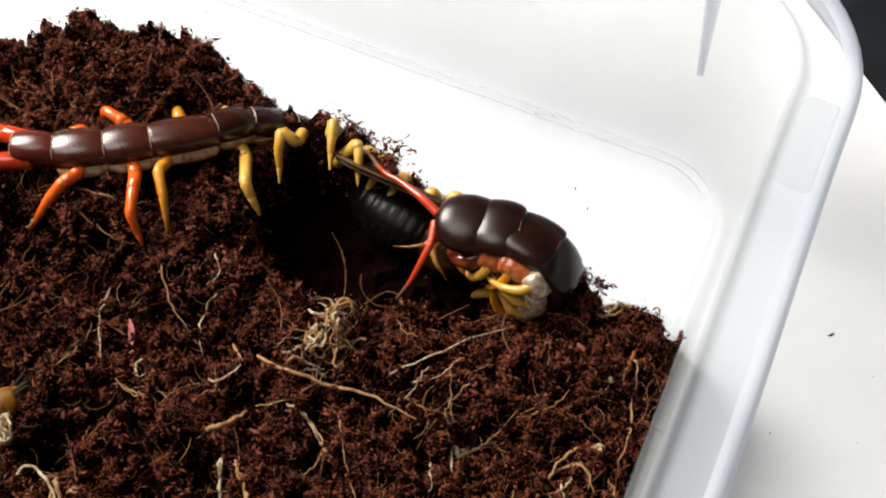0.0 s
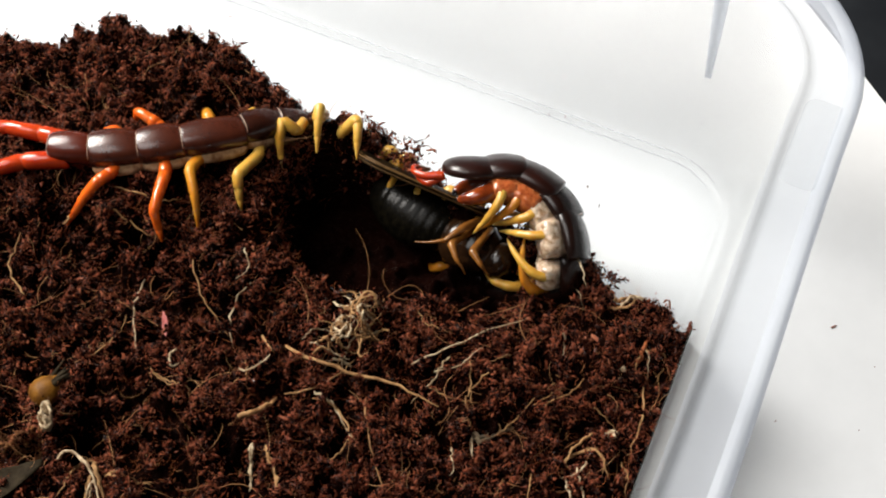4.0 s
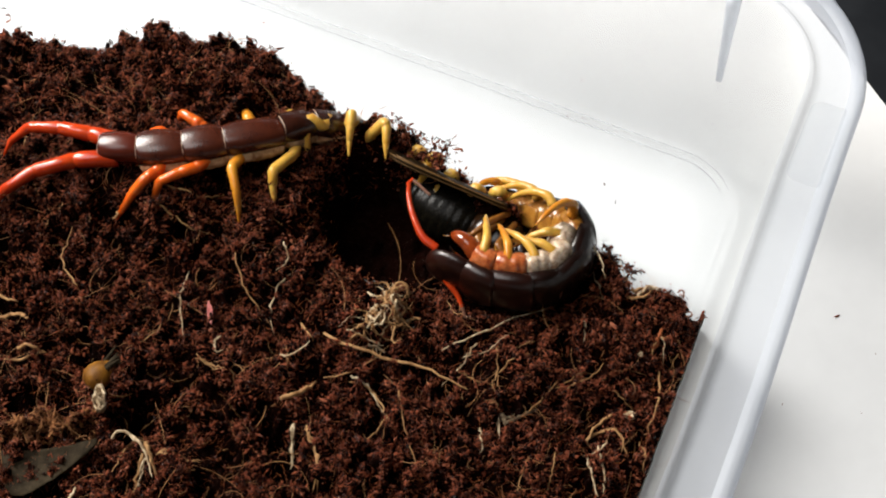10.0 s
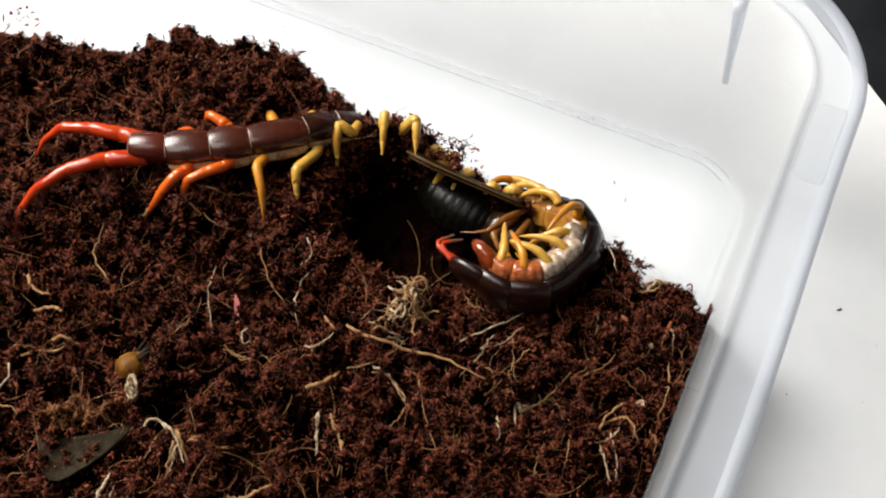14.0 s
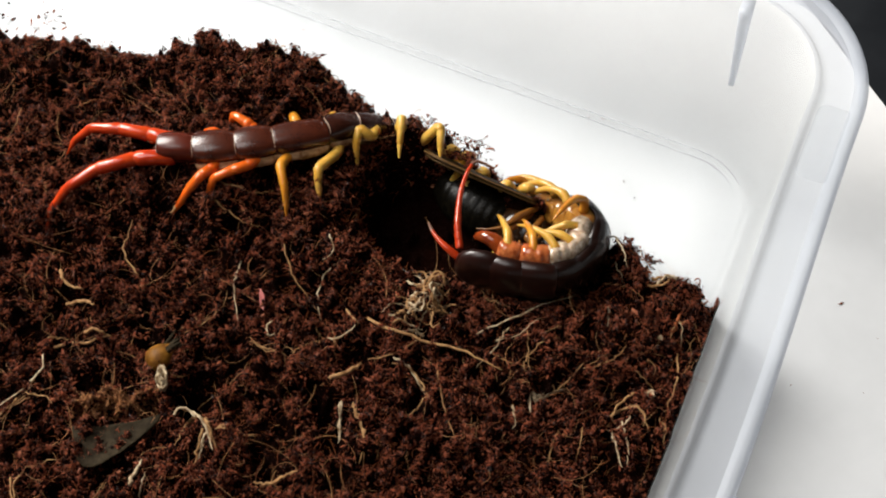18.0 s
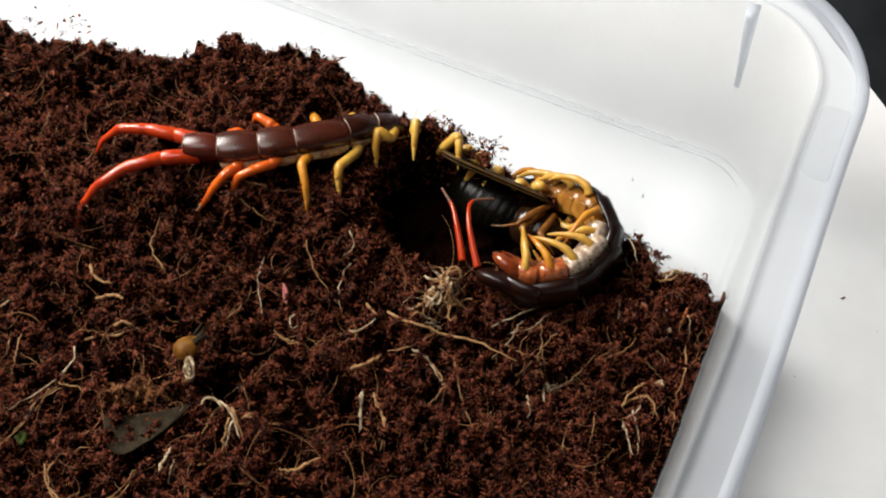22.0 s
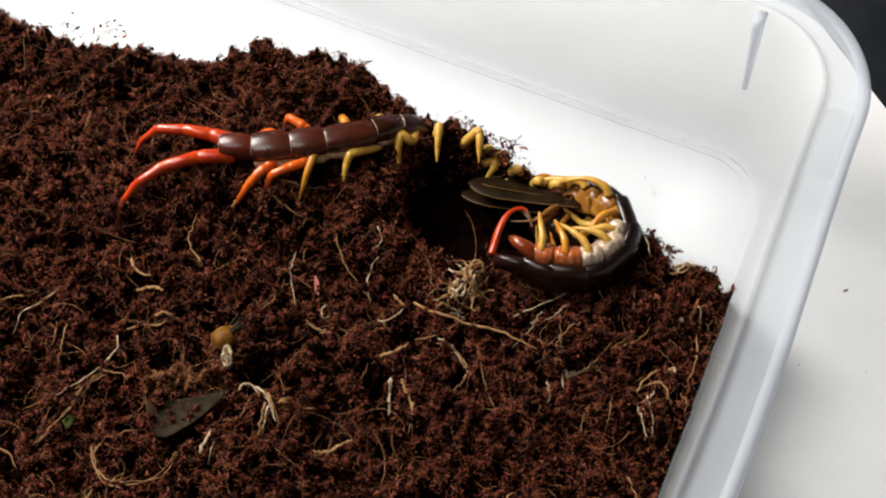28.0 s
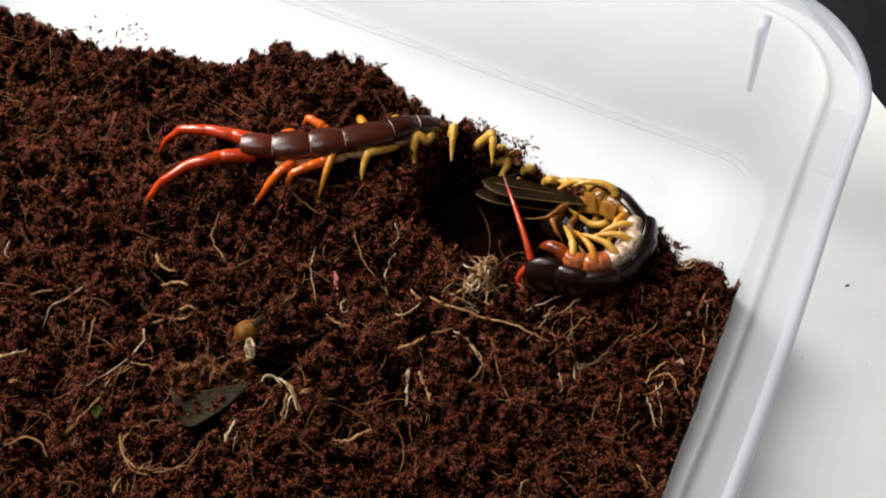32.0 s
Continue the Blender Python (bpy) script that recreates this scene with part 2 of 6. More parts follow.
def plastic_tub():
    tub = thing("plastic_tub", None, "milky translucent rectangular plastic tub with a rounded open rim", "container", kind="")
    wall = [(-0.0270, FLOOR_Z - 0.0010), (-0.0255, FLOOR_Z - 0.0010), (-0.0250, FLOOR_Z - 0.0004), (-0.0246, FLOOR_Z), (-0.0064, FLOOR_Z), (-0.0061, FLOOR_Z - 0.0011), (-0.0056, FLOOR_Z - 0.0011), (-0.0053, FLOOR_Z + 0.0006), (-0.0047, FLOOR_Z + 0.0010), (-0.0043, FLOOR_Z - 0.0002),
            (-0.0038, FLOOR_Z + 0.0005), (-0.0033, FLOOR_Z + 0.0013), (-0.0030, FLOOR_Z + 0.0030),
            (-0.0022, 0.006), (-0.0012, 0.022), (-0.0004, 0.0345), (-0.0001, 0.0385), (0.0003, RIM_Z - 0.0003), (0.0009, RIM_Z)]
    rim = [(0.0009, RIM_Z), (0.0017, RIM_Z - 0.0001), (0.0022, RIM_Z - 0.0005), (0.0025, RIM_Z - 0.0011), (0.0030, RIM_Z - 0.0014), (0.0040, RIM_Z - 0.0015),
           (0.0085, RIM_Z - 0.0015), (0.0096, RIM_Z - 0.0014)]
    lip = [(0.0096, RIM_Z - 0.0014), (0.0100, RIM_Z - 0.0012), (0.0106, RIM_Z - 0.0008), (0.0116, RIM_Z - 0.0005), (0.0124, RIM_Z - 0.0008), (0.0129, RIM_Z - 0.0018), (0.0131, RIM_Z - 0.0080), (0.0123, RIM_Z - 0.0082)]
    under = [(0.0121, RIM_Z - 0.0030), (0.0100, RIM_Z - 0.0034), (0.0034, RIM_Z - 0.0036), (0.0014, RIM_Z - 0.0040), (0.0004, 0.022), (-0.0008, 0.006),
             (-0.0020, FLOOR_Z + 0.001), (-0.0030, FLOOR_Z - 0.0004), (-0.0270, FLOOR_Z - 0.0016)]
    shell = part("wall", loft("tub_wall", [tub_ring(o, z) for o, z in wall], PLASTIC, cap=False), tub)
    part("rim", loft("tub_rim", [tub_ring(o, z) for o, z in rim], RIM_PLASTIC, cap=False), tub, "rolled milky plastic rim with a shallow channel")
    part("rim_lip", loft("tub_rim_lip", [tub_ring(o, z) for o, z in lip], LIP_PLASTIC, cap=False), tub, "rolled bluish outer lip of the rim")
    part("outer_wall", loft("tub_outer_wall", [tub_ring(o, z) for o, z in under], PLASTIC, cap=False), tub)
    bm = bmesh.new()
    top = [bm.verts.new(c) for c in tub_ring(-0.0270, FLOOR_Z - 0.0010)]
    bm.faces.new(top)
    bm.faces.new([bm.verts.new(c) for c in tub_ring(-0.0270, FLOOR_Z - 0.0016)])
    part("base", from_bm("tub_base", bm, PLASTIC, False), tub)
    # the gusset that stiffens the back wall near the corner
    rings = []
    for k, z in enumerate(np.linspace(RIM_Z - 0.0002, 0.0105, 12)):
        u = k / 11
        gx, w, d = 0.0452 + 0.0014 * u, 0.0014 * (1 - u) + 0.0007 * u, 0.0046 * (1 - u) + 0.0004
        y = TUB_B - 0.0002 - (RIM_Z - z) * 0.05
        rings.append([(gx - w, y, z), (gx - w, y - d * 0.8, z), (gx - w * 0.6, y - d, z), (gx + w * 0.6, y - d, z), (gx + w, y - d * 0.8, z), (gx + w, y, z)])
    part("gusset", loft("tub_gusset", rings, RIM_PLASTIC), tub, "narrow tapering rib on the inside wall")
    rings = []
    for out, z in ((0.0, RIM_Z - 0.0015), (0.0003, RIM_Z - 0.0012), (0.0010, RIM_Z - 0.0011)):
        ring = []
        for cx, cy, a0 in ((TUB_R + 0.0092, 0.0440, 0), (TUB_R + 0.0056, 0.0440, 90), (TUB_R + 0.0056, 0.0280, 180), (TUB_R + 0.0092, 0.0280, 270)):
            for k in range(7):
                a = radians(a0 + 15 * k)
                ring.append((cx + (0.0024 - out) * math.cos(a), cy + (0.0024 - out) * math.sin(a), z))
        rings.append(ring)
    bm = bmesh.new()
    rows = [[bm.verts.new(c) for c in ring] for ring in rings]
    for a, b in zip(rows, rows[1:]):
        for k in range(28):
            bm.faces.new((a[k], a[(k + 1) % 28], b[(k + 1) % 28], b[k]))
    bm.faces.new(rows[-1])
    part("rim_pad", from_bm("rim_pad", bm, PLASTIC), tub, "low rounded pad raised on the rim")
    return tub


plastic_tub()

tagged(new("floor", slab("tabletop", -1.2, 1.2, -1.2, 1.2, -0.06, -0.0182, DARK_TABLE)), "black tabletop under the white sheet", "table", kind="structure")
thing("paper_sheet", slab("paper_sheet", -0.36, 0.40, -0.50, 0, 0, 0.0004, SHEET), "large plain white paper sheet under the tub", "paper", pose(0.0787, 0.1039, -0.0181, 0, 0, -41))

# ---- the soil ----
PATCHES = [Patch(k, c) for k, c in ((1, 0.011), (2, 0.0045), (3, 0.0021), (4, 0.0011), (5, 0.0007))]
EDGE_X = np.array([-0.21, -0.166, -0.135, -0.119, -0.095, -0.079, -0.067, -0.050, -0.044, -0.036, -0.028, -0.015, -0.006, 0.0, 0.010, 0.02, 0.028, 0.034, 0.042, 0.047, 0.053, 0.063])
EDGE_Y = np.array([0.0100, 0.0105, 0.0108, 0.0150, 0.0178, 0.0282, 0.0340, 0.0320, 0.0275, 0.0240, 0.0250, 0.0290, 0.0240, 0.0222, 0.0205, 0.0192, 0.0180, 0.0168, 0.0145, 0.0112, 0.0122, 0.0103])


def hill(x, y, cx, cy, sx, sy, turn=0.0):
    c, s = math.cos(radians(turn)), math.sin(radians(turn))
    u, v = (x - cx) * c + (y - cy) * s, -(x - cx) * s + (y - cy) * c
    return np.exp(-0.5 * ((u / sx) ** 2 + (v / sy) ** 2))


def soil_shape(x, y):
    """The lie of the soil without its crumbs."""
    h = 0.0065 * hill(x, y, -0.058, -0.002, 0.028, 0.014, 25)
    h += 0.0120 * hill(x, y, -0.064, 0.023, 0.019, 0.008, 0)
    h += 0.0052 * hill(x, y, -0.016, 0.0208, 0.017, 0.0030, -10)
    h -= 0.0190 * np.clip(3.2 * hill(x, y, -0.0090, 0.0074, 0.0106, 0.0096, 14) - 0.55, 0, 1)
    h += 0.0014 * hill(x, y, -0.0310, 0.0070, 0.0060, 0.0070, 30)
    h -= 0.0045 * hill(x, y, -0.099, -0.003, 0.014, 0.008)
    h -= 0.0080 * hill(x, y, 0.018, 0.003, 0.013, 0.009, 0)
    h -= 0.0065 * hill(x, y, 0.010, 0.011, 0.013, 0.0050, -10)
    h += 0.0015 * hill(x, y, 0.014, 0.0195, 0.014, 0.0028, -14)
    h += 0.0030 * hill(x, y, 0.048, 0.004, 0.010, 0.008)
    h += 0.0040 * hill(x, y, 0.060, -0.080, 0.012, 0.030)
    h += 0.0015 * hill(x, y, 0.02, -0.035, 0.04, 0.02)
    h -= 0.004 * hill(x, y, -0.10, -0.09, 0.05, 0.04)
    h -= 0.0110 * np.clip(2.2 * hill(x, y, -0.0357, -0.0575, 0.0036, 0.0042) - 0.4, 0, 1)
    over = y - np.interp(x, EDGE_X, EDGE_Y) - 0.0012 * PATCHES[1](x, y) - 0.0008 * PATCHES[2](y, x)
    return np.where(over > 0, h, np.maximum(h, FLOOR_Z + 0.001)) - np.clip(over, 0, None) * 2.4


def relief(b, c):
    """Clumps a few millimetres wide, with deep gaps between them."""
    return 0.0063 * (0.35 - np.abs(b)) + 0.0030 * c - 0.0030 * np.clip(np.abs(c - 0.4 * b) - 0.55, 0, 1)


def soil_height(x, y):
    a, b, c, d, e = (p(x, y) for p in PATCHES)
    base = soil_shape(x, y)
    h = base + 0.0021 * a + relief(b, c) * (1 - 0.55 * hill(x, y, -0.022, 0.0225, 0.013, 0.005)) + 0.0013 * d + 0.0006 * e
    return np.where(base > FLOOR_Z + 0.0008, np.maximum(h, FLOOR_Z + 0.0014), h)


def coir_soil():
    xs, ys = np.arange(-0.200, 0.0656, 0.0006), np.arange(-0.146, 0.046, 0.0006)
    x, y = np.meshgrid(xs, ys, indexing="ij")
    z = soil_height(x, y)
    lim = TUB_R + bulge(y) - 0.0030 + (np.clip(z, FLOOR_Z, 0.04) - FLOOR_Z) * 0.05
    x = np.minimum(x, lim)
    n, m = x.shape
    i, j = np.meshgrid(np.arange(n - 1), np.arange(m - 1), indexing="ij")
    f = np.stack([i * m + j, (i + 1) * m + j, (i + 1) * m + j + 1, i * m + j + 1], -1).reshape(-1, 4)
    zz = z.ravel()
    f = f[(zz[f] > FLOOR_Z - 0.0012).any(axis=1)]
    return thing("coir_soil", mesh_of("coir_soil", np.stack([x, y, z], -1).reshape(-1, 3), f, SHADED_SOIL), "damp dark brown coconut coir soil heaped in the tub, blackened for shade", "soil", kind="stuff")


coir_soil()


def blobs(count, seed, size, place, ball=False):
    """Many small jagged lumps; place(rng, n) gives their centres."""
    rng = np.random.RandomState(seed)
    if ball:
        bm = bmesh.new()
        bmesh.ops.create_icosphere(bm, subdivisions=1, radius=1)
        bv = np.array([v.co[:] for v in bm.verts])
        bf = np.array([[v.index for v in f.verts] for f in bm.faces])
        bm.free()
    else:
        bv = np.array([(1, 0, 0), (-1, 0, 0), (0, 1, 0), (0, -1, 0), (0, 0, 1), (0, 0, -1)], float)
        bf = np.array([(0, 2, 4), (2, 1, 4), (1, 3, 4), (3, 0, 4), (2, 0, 5), (1, 2, 5), (3, 1, 5), (0, 3, 5)])
    at = place(rng, count)
    r = size[0] + (size[1] - size[0]) * rng.rand(count) ** 3.0
    jag = 1 + 0.5 * rng.uniform(-1, 1, (count, len(bv), 1))
    stretch = rng.uniform(0.32, 0.85, (count, 1, 3))
    stretch[:, :, 0] *= rng.uniform(1.3, 4.0, (count, 1))
    q = np.linalg.qr(rng.normal(size=(count, 3, 3)))[0]
    v = np.einsum("nij,nkj->nki", q, bv[None] * jag * stretch) * r[:, None, None] + at[:, None]
    f = bf[None] + (np.arange(count) * len(bv))[:, None, None]
    return v.reshape(-1, 3), f.reshape(-1, 3)


def over_soil(rng, n):
    x, y = rng.uniform(-0.185, 0.0640, n * 3), rng.uniform(-0.135, 0.037, n * 3)
    # nothing strewn in the hollow: its shade is the bare soil's near-black colour
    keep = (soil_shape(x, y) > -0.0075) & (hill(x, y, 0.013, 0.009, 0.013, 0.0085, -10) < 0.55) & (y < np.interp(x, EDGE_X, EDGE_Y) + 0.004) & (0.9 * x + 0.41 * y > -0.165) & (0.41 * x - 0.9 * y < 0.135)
    x, y = x[keep][:n], y[keep][:n]
    if len(x) < n:
        x, y = np.resize(x, n), np.resize(y, n)
    return np.stack([x, y, soil_height(x, y) + rng.uniform(-0.0003, 0.0006, n)], -1)


def in_clumps(rng, n):
    """Crumbs gathered in loose heaps on the high spots; the near-black soil between them stands for shade."""
    c = over_soil(rng, n // 5)
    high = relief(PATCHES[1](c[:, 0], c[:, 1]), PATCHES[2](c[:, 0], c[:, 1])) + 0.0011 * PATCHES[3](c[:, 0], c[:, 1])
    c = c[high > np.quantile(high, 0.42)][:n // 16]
    pick = rng.randint(0, len(c), n)
    grow = rng.uniform(0.45, 1.35, (len(c), 1))[pick]
    at = c[pick] + rng.normal(0, 1, (n, 3)) * np.array((0.00062, 0.00062, 0.00048)) * grow
    at[:, 2] = np.maximum(at[:, 2], soil_height(at[:, 0], at[:, 1]) - 0.0002) + 0.0001
    at[:, 0] = np.minimum(at[:, 0], TUB_R + bulge(at[:, 1]) - 0.0026)
    return at


thing("coir_crumbs", mesh_of("coir_crumbs", *blobs(275000, 11, (0.00013, 0.00050), in_clumps), CRUMB), "loose crumbs of red-brown coir over the soil", "soil", kind="stuff")
thing("coir_lumps", mesh_of("coir_lumps", *blobs(3500, 12, (0.00030, 0.0008), over_soil, True), CRUMB), "small jagged lumps of brown coir among the crumbs", "soil", kind="stuff")


# ---- the centipede ----
MM = 0.001
TAIL_SPINE = [(-70.9, -8.6, 11.0, 0.03, -0.07, 1.00), (-58.9, -4.0, 12.0, 0.03, -0.07, 1.00), (-47.6, 2.8, 12.4, 0.03, -0.07, 1.00), (-38.4, 9.9, 11.9, 0.00, -0.01, 1.00), (-33.7, 15.4, 10.5, -0.04, 0.09, 0.99), (-27.8, 21.6, 5.0, -0.01, 0.26, 0.97), (-21.0, 26.1, -2.5, -0.00, 0.38, 0.93)]
HIDDEN = [(-12.2, 26.5, -9.0, 0.04, 0.39, 0.92), (-0.9, 23.5, -9.0, -0.02, 0.63, 0.77)]
LENGTHS = (8.0, 9.3, 8.6, 11.4, 7.4, 9.6, 8.6)   # back plates of the still tail, rear first
STEPS = (1.0,) * 4 + (0.90, 0.68) * 5   # lengths of the moving segments, rear first
MOVING = len(STEPS)
POSES = []


def add_pose(t, front, antenna_a, antenna_b):
    """How the front of the body lies at t: eight places with the way its back faces, and its two antennae, in millimetres."""
    POSES.append((t, np.array(front), np.array(antenna_a), np.array(antenna_b)))


add_pose(0.0, [(11.4, 19.5, -11.5, 0.37, -0.02, 0.93), (26.1, 14.9, -12.0, 0.74, -0.23, 0.63), (35.7, 11.0, -3.2, 0.97, -0.22, 0.04), (36.9, 10.7, 8.9, 0.91, 0.16, 0.38), (33.7, 11.6, 12.0, 0.61, 0.16, 0.78), (30.4, 12.0, 13.0, 0.47, 0.14, 0.87), (25.2, 12.0, 13.5, 0.27, -0.01, 0.96), (17.9, 10.4, 13.5, -0.02, -0.20, 0.98)],
         [(12.1, 10.9, 13), (7.7, 12.8, 13), (2.3, 15.1, 12), (-2, 16.4, 11), (-7, 20.1, 9)],
         [(12.6, 8.7, 13), (13.4, 4.9, 12), (13, 1.2, 10), (12.1, -2.1, 7), (10.7, -4.3, 4)])
add_pose(1.0, [(11.2, 17.6, -11.5, 0.37, -0.02, 0.93), (25.8, 13.6, -12.0, 0.74, -0.23, 0.63), (36.1, 11.8, -3.0, 0.97, -0.22, 0.04), (35.6, 14.9, 5.9, 0.96, 0.18, 0.21), (31.7, 19.1, 8.5, 0.69, 0.47, 0.56), (27.2, 21.0, 10.5, 0.28, 0.61, 0.74), (22.2, 21.3, 11.6, -0.01, 0.51, 0.86), (14.6, 19.9, 12.3, -0.29, 0.39, 0.87)],
         [(8.2, 20.2, 13), (1.4, 21.3, 13), (-2.7, 22, 13), (-6.1, 25, 12), (-8.7, 29.3, 11)],
         [(8.8, 18.5, 12), (12.6, 12.7, 10), (16.7, 7.3, 8), (21, 2.2, 6), (23.1, -0.4, 4)])
add_pose(2.0, [(10.4, 16.9, -11.5, 0.37, -0.02, 0.93), (25.2, 13.0, -12.0, 0.74, -0.23, 0.63), (36.1, 12.9, -3.0, 0.97, -0.22, 0.04), (35.4, 17.5, 5.9, 0.96, 0.18, 0.21), (31.1, 21.5, 8.5, 0.69, 0.47, 0.56), (26.1, 23.2, 10.5, 0.28, 0.61, 0.74), (20.7, 23.6, 11.6, -0.02, 0.54, 0.84), (12.3, 22.8, 12.8, -0.20, 0.32, 0.93)],
         [(6.4, 24.1, 13), (3.2, 23, 13), (1.1, 21.9, 12), (-0.1, 20.4, 11), (0.2, 19.3, 10)],
         [(6, 22.2, 12), (6.7, 17.2, 11), (8, 13.3, 9), (11.8, 10.9, 8), (17, 12.4, 8)])
add_pose(3.0, [(9.6, 16.3, -11.5, 0.37, -0.02, 0.93), (24.5, 12.3, -12.0, 0.74, -0.23, 0.63), (35.9, 12.1, -3.0, 0.97, -0.22, 0.04), (36.0, 16.0, 5.9, 0.96, 0.18, 0.21), (31.9, 21.2, 8.5, 0.69, 0.47, 0.56), (26.5, 23.8, 10.5, 0.24, 0.70, 0.68), (20.3, 23.7, 11.6, -0.10, 0.71, 0.70), (13.3, 20.2, 12.8, -0.40, 0.62, 0.68)],
         [(8.9, 17.6, 13), (6, 17.2, 13), (2.9, 19.2, 13), (2.4, 23.5, 12), (6.4, 26.6, 11)],
         [(8.7, 18, 12), (6.8, 16.8, 12), (4, 18.8, 12), (3.6, 22.5, 12), (5.7, 26.2, 11)])
add_pose(5.5, [(5.9, 18.7, -11.5, 0.37, -0.02, 0.93), (20.2, 14.0, -12.0, 0.74, -0.23, 0.63), (32.2, 12.7, -3.0, 0.97, -0.22, 0.04), (31.4, 16.7, 5.9, 0.96, 0.18, 0.21), (26.3, 22.3, 8.5, 0.69, 0.47, 0.56), (20.5, 24.7, 10.5, 0.24, 0.70, 0.68), (14.2, 24.4, 11.6, -0.09, 0.67, 0.73), (5.2, 20.0, 12.3, -0.36, 0.55, 0.75)],
         [(-0.5, 16.9, 12), (-3.3, 14.5, 11), (-5.4, 11.9, 9), (-6.6, 9, 8), (-8, 7.5, 6)],
         [(-0.4, 16.7, 12), (-2.2, 13.4, 10), (-4, 11.7, 8), (-5.6, 9.4, 7), (-6.9, 7.9, 5)])
add_pose(6.0, [(5.2, 19.1, -11.5, 0.37, -0.02, 0.93), (19.9, 13.6, -12.0, 0.74, -0.23, 0.63), (30.8, 13.4, -3.0, 0.97, -0.22, 0.04), (30.0, 17.5, 5.9, 0.96, 0.18, 0.21), (24.5, 22.6, 8.5, 0.69, 0.47, 0.56), (18.1, 24.8, 10.5, 0.24, 0.70, 0.68), (11.7, 24.1, 11.6, -0.09, 0.67, 0.73), (3.2, 18.9, 12.3, -0.35, 0.52, 0.78)],
         [(-3.8, 16.3, 12), (-5.8, 13, 11), (-8.4, 8.6, 9), (-11, 4.5, 7), (-14.2, 0.5, 4)],
         [(-3.7, 17, 12), (-5.4, 13.5, 10), (-8, 10.6, 8), (-10.4, 7, 6), (-12.7, 3.5, 4)])
add_pose(7.0, [(4.4, 18.5, -11.5, 0.37, -0.02, 0.93), (19.2, 13.0, -12.0, 0.74, -0.23, 0.63), (30.0, 13.4, -3.0, 0.97, -0.22, 0.04), (28.9, 17.5, 5.9, 0.96, 0.18, 0.21), (23.2, 22.3, 8.5, 0.69, 0.47, 0.56), (16.8, 24.1, 10.4, 0.24, 0.66, 0.71), (9.1, 23.8, 11.6, -0.05, 0.59, 0.80), (-1.2, 20.2, 12.3, -0.29, 0.40, 0.87)],
         [(-6.3, 19.1, 13), (-9.5, 21.2, 13), (-10.5, 22.7, 13), (-9.5, 24, 12), (-8, 22.7, 12)],
         [(-5.8, 18.1, 12), (-8.7, 15.1, 11), (-12.3, 12.9, 10), (-16.2, 11.1, 9), (-20.6, 10.3, 8)])
add_pose(7.3, [(10.9, 21.8, -6.0, -0.14, 0.55, -0.83), (25.1, 16.1, 0.0, -0.08, 0.66, -0.75), (32.9, 15.5, 4.0, 0.81, 0.53, -0.25), (32.1, 19.3, 8.0, 0.78, 0.47, 0.41), (26.9, 23.3, 10.0, 0.45, 0.49, 0.75), (22.8, 21.5, 12.0, 0.18, 0.10, 0.98), (20.2, 15.4, 13.0, 0.01, -0.25, 0.97), (17.5, 7.8, 13.0, -0.07, -0.57, 0.82)],
         [(14.3, 4.7, 13), (8.4, 3, 11), (3.4, -0.1, 10), (-1, -4.5, 9), (-6.3, -8.3, 8)],
         [(16.7, 2.1, 12), (19.3, 0.1, 10), (22.2, -2.3, 9), (24.2, -3.8, 7), (25.4, -6, 6)])
add_pose(8.0, [(14.1, 25.8, -7.7, -0.14, 0.55, -0.83), (25.0, 23.7, -1.4, -0.08, 0.66, -0.75), (32.8, 21.5, 5.5, 0.08, 0.81, -0.58), (36.1, 16.3, 7.0, 0.95, 0.26, 0.17), (35.9, 9.7, 7.2, 0.88, -0.46, 0.12), (33.0, 5.2, 8.0, 0.50, -0.86, 0.10), (28.9, 2.7, 9.0, 0.32, -0.93, 0.17), (23.2, -0.1, 8.0, 0.08, -0.90, 0.43)],
         [(19.6, -2.7, 8), (15, -2.3, 8), (12.5, 0.3, 8), (14.1, 3.1, 9), (19.1, 5.7, 9)],
         [(22.4, -4.2, 7), (26.6, -3.6, 6), (30.4, -1.8, 5), (34, 0.1, 5), (37.2, 3.3, 4)])
add_pose(9.0, [(12.9, 25.0, -7.7, -0.14, 0.55, -0.83), (22.5, 22.8, -1.4, -0.08, 0.66, -0.75), (30.1, 20.7, 4.5, 0.08, 0.81, -0.58), (35.4, 16.3, 6.0, 0.95, 0.26, 0.17), (37.6, 9.4, 7.2, 0.95, -0.21, 0.22), (36.8, 3.4, 7.0, 0.74, -0.66, 0.15), (32.7, -0.6, 7.0, 0.49, -0.84, 0.24), (26.7, -3.0, 7.0, -0.03, -0.92, 0.39)],
         [(21.3, -3.7, 7), (15.5, -3.8, 7), (8.8, -1.9, 6), (2.4, 1.9, 5), (0.2, 5.3, 5)],
         [(22.5, -6.9, 6), (25.7, -7.8, 5), (29.1, -6.9, 5), (31.8, -4, 4), (34.5, -1.3, 4)])
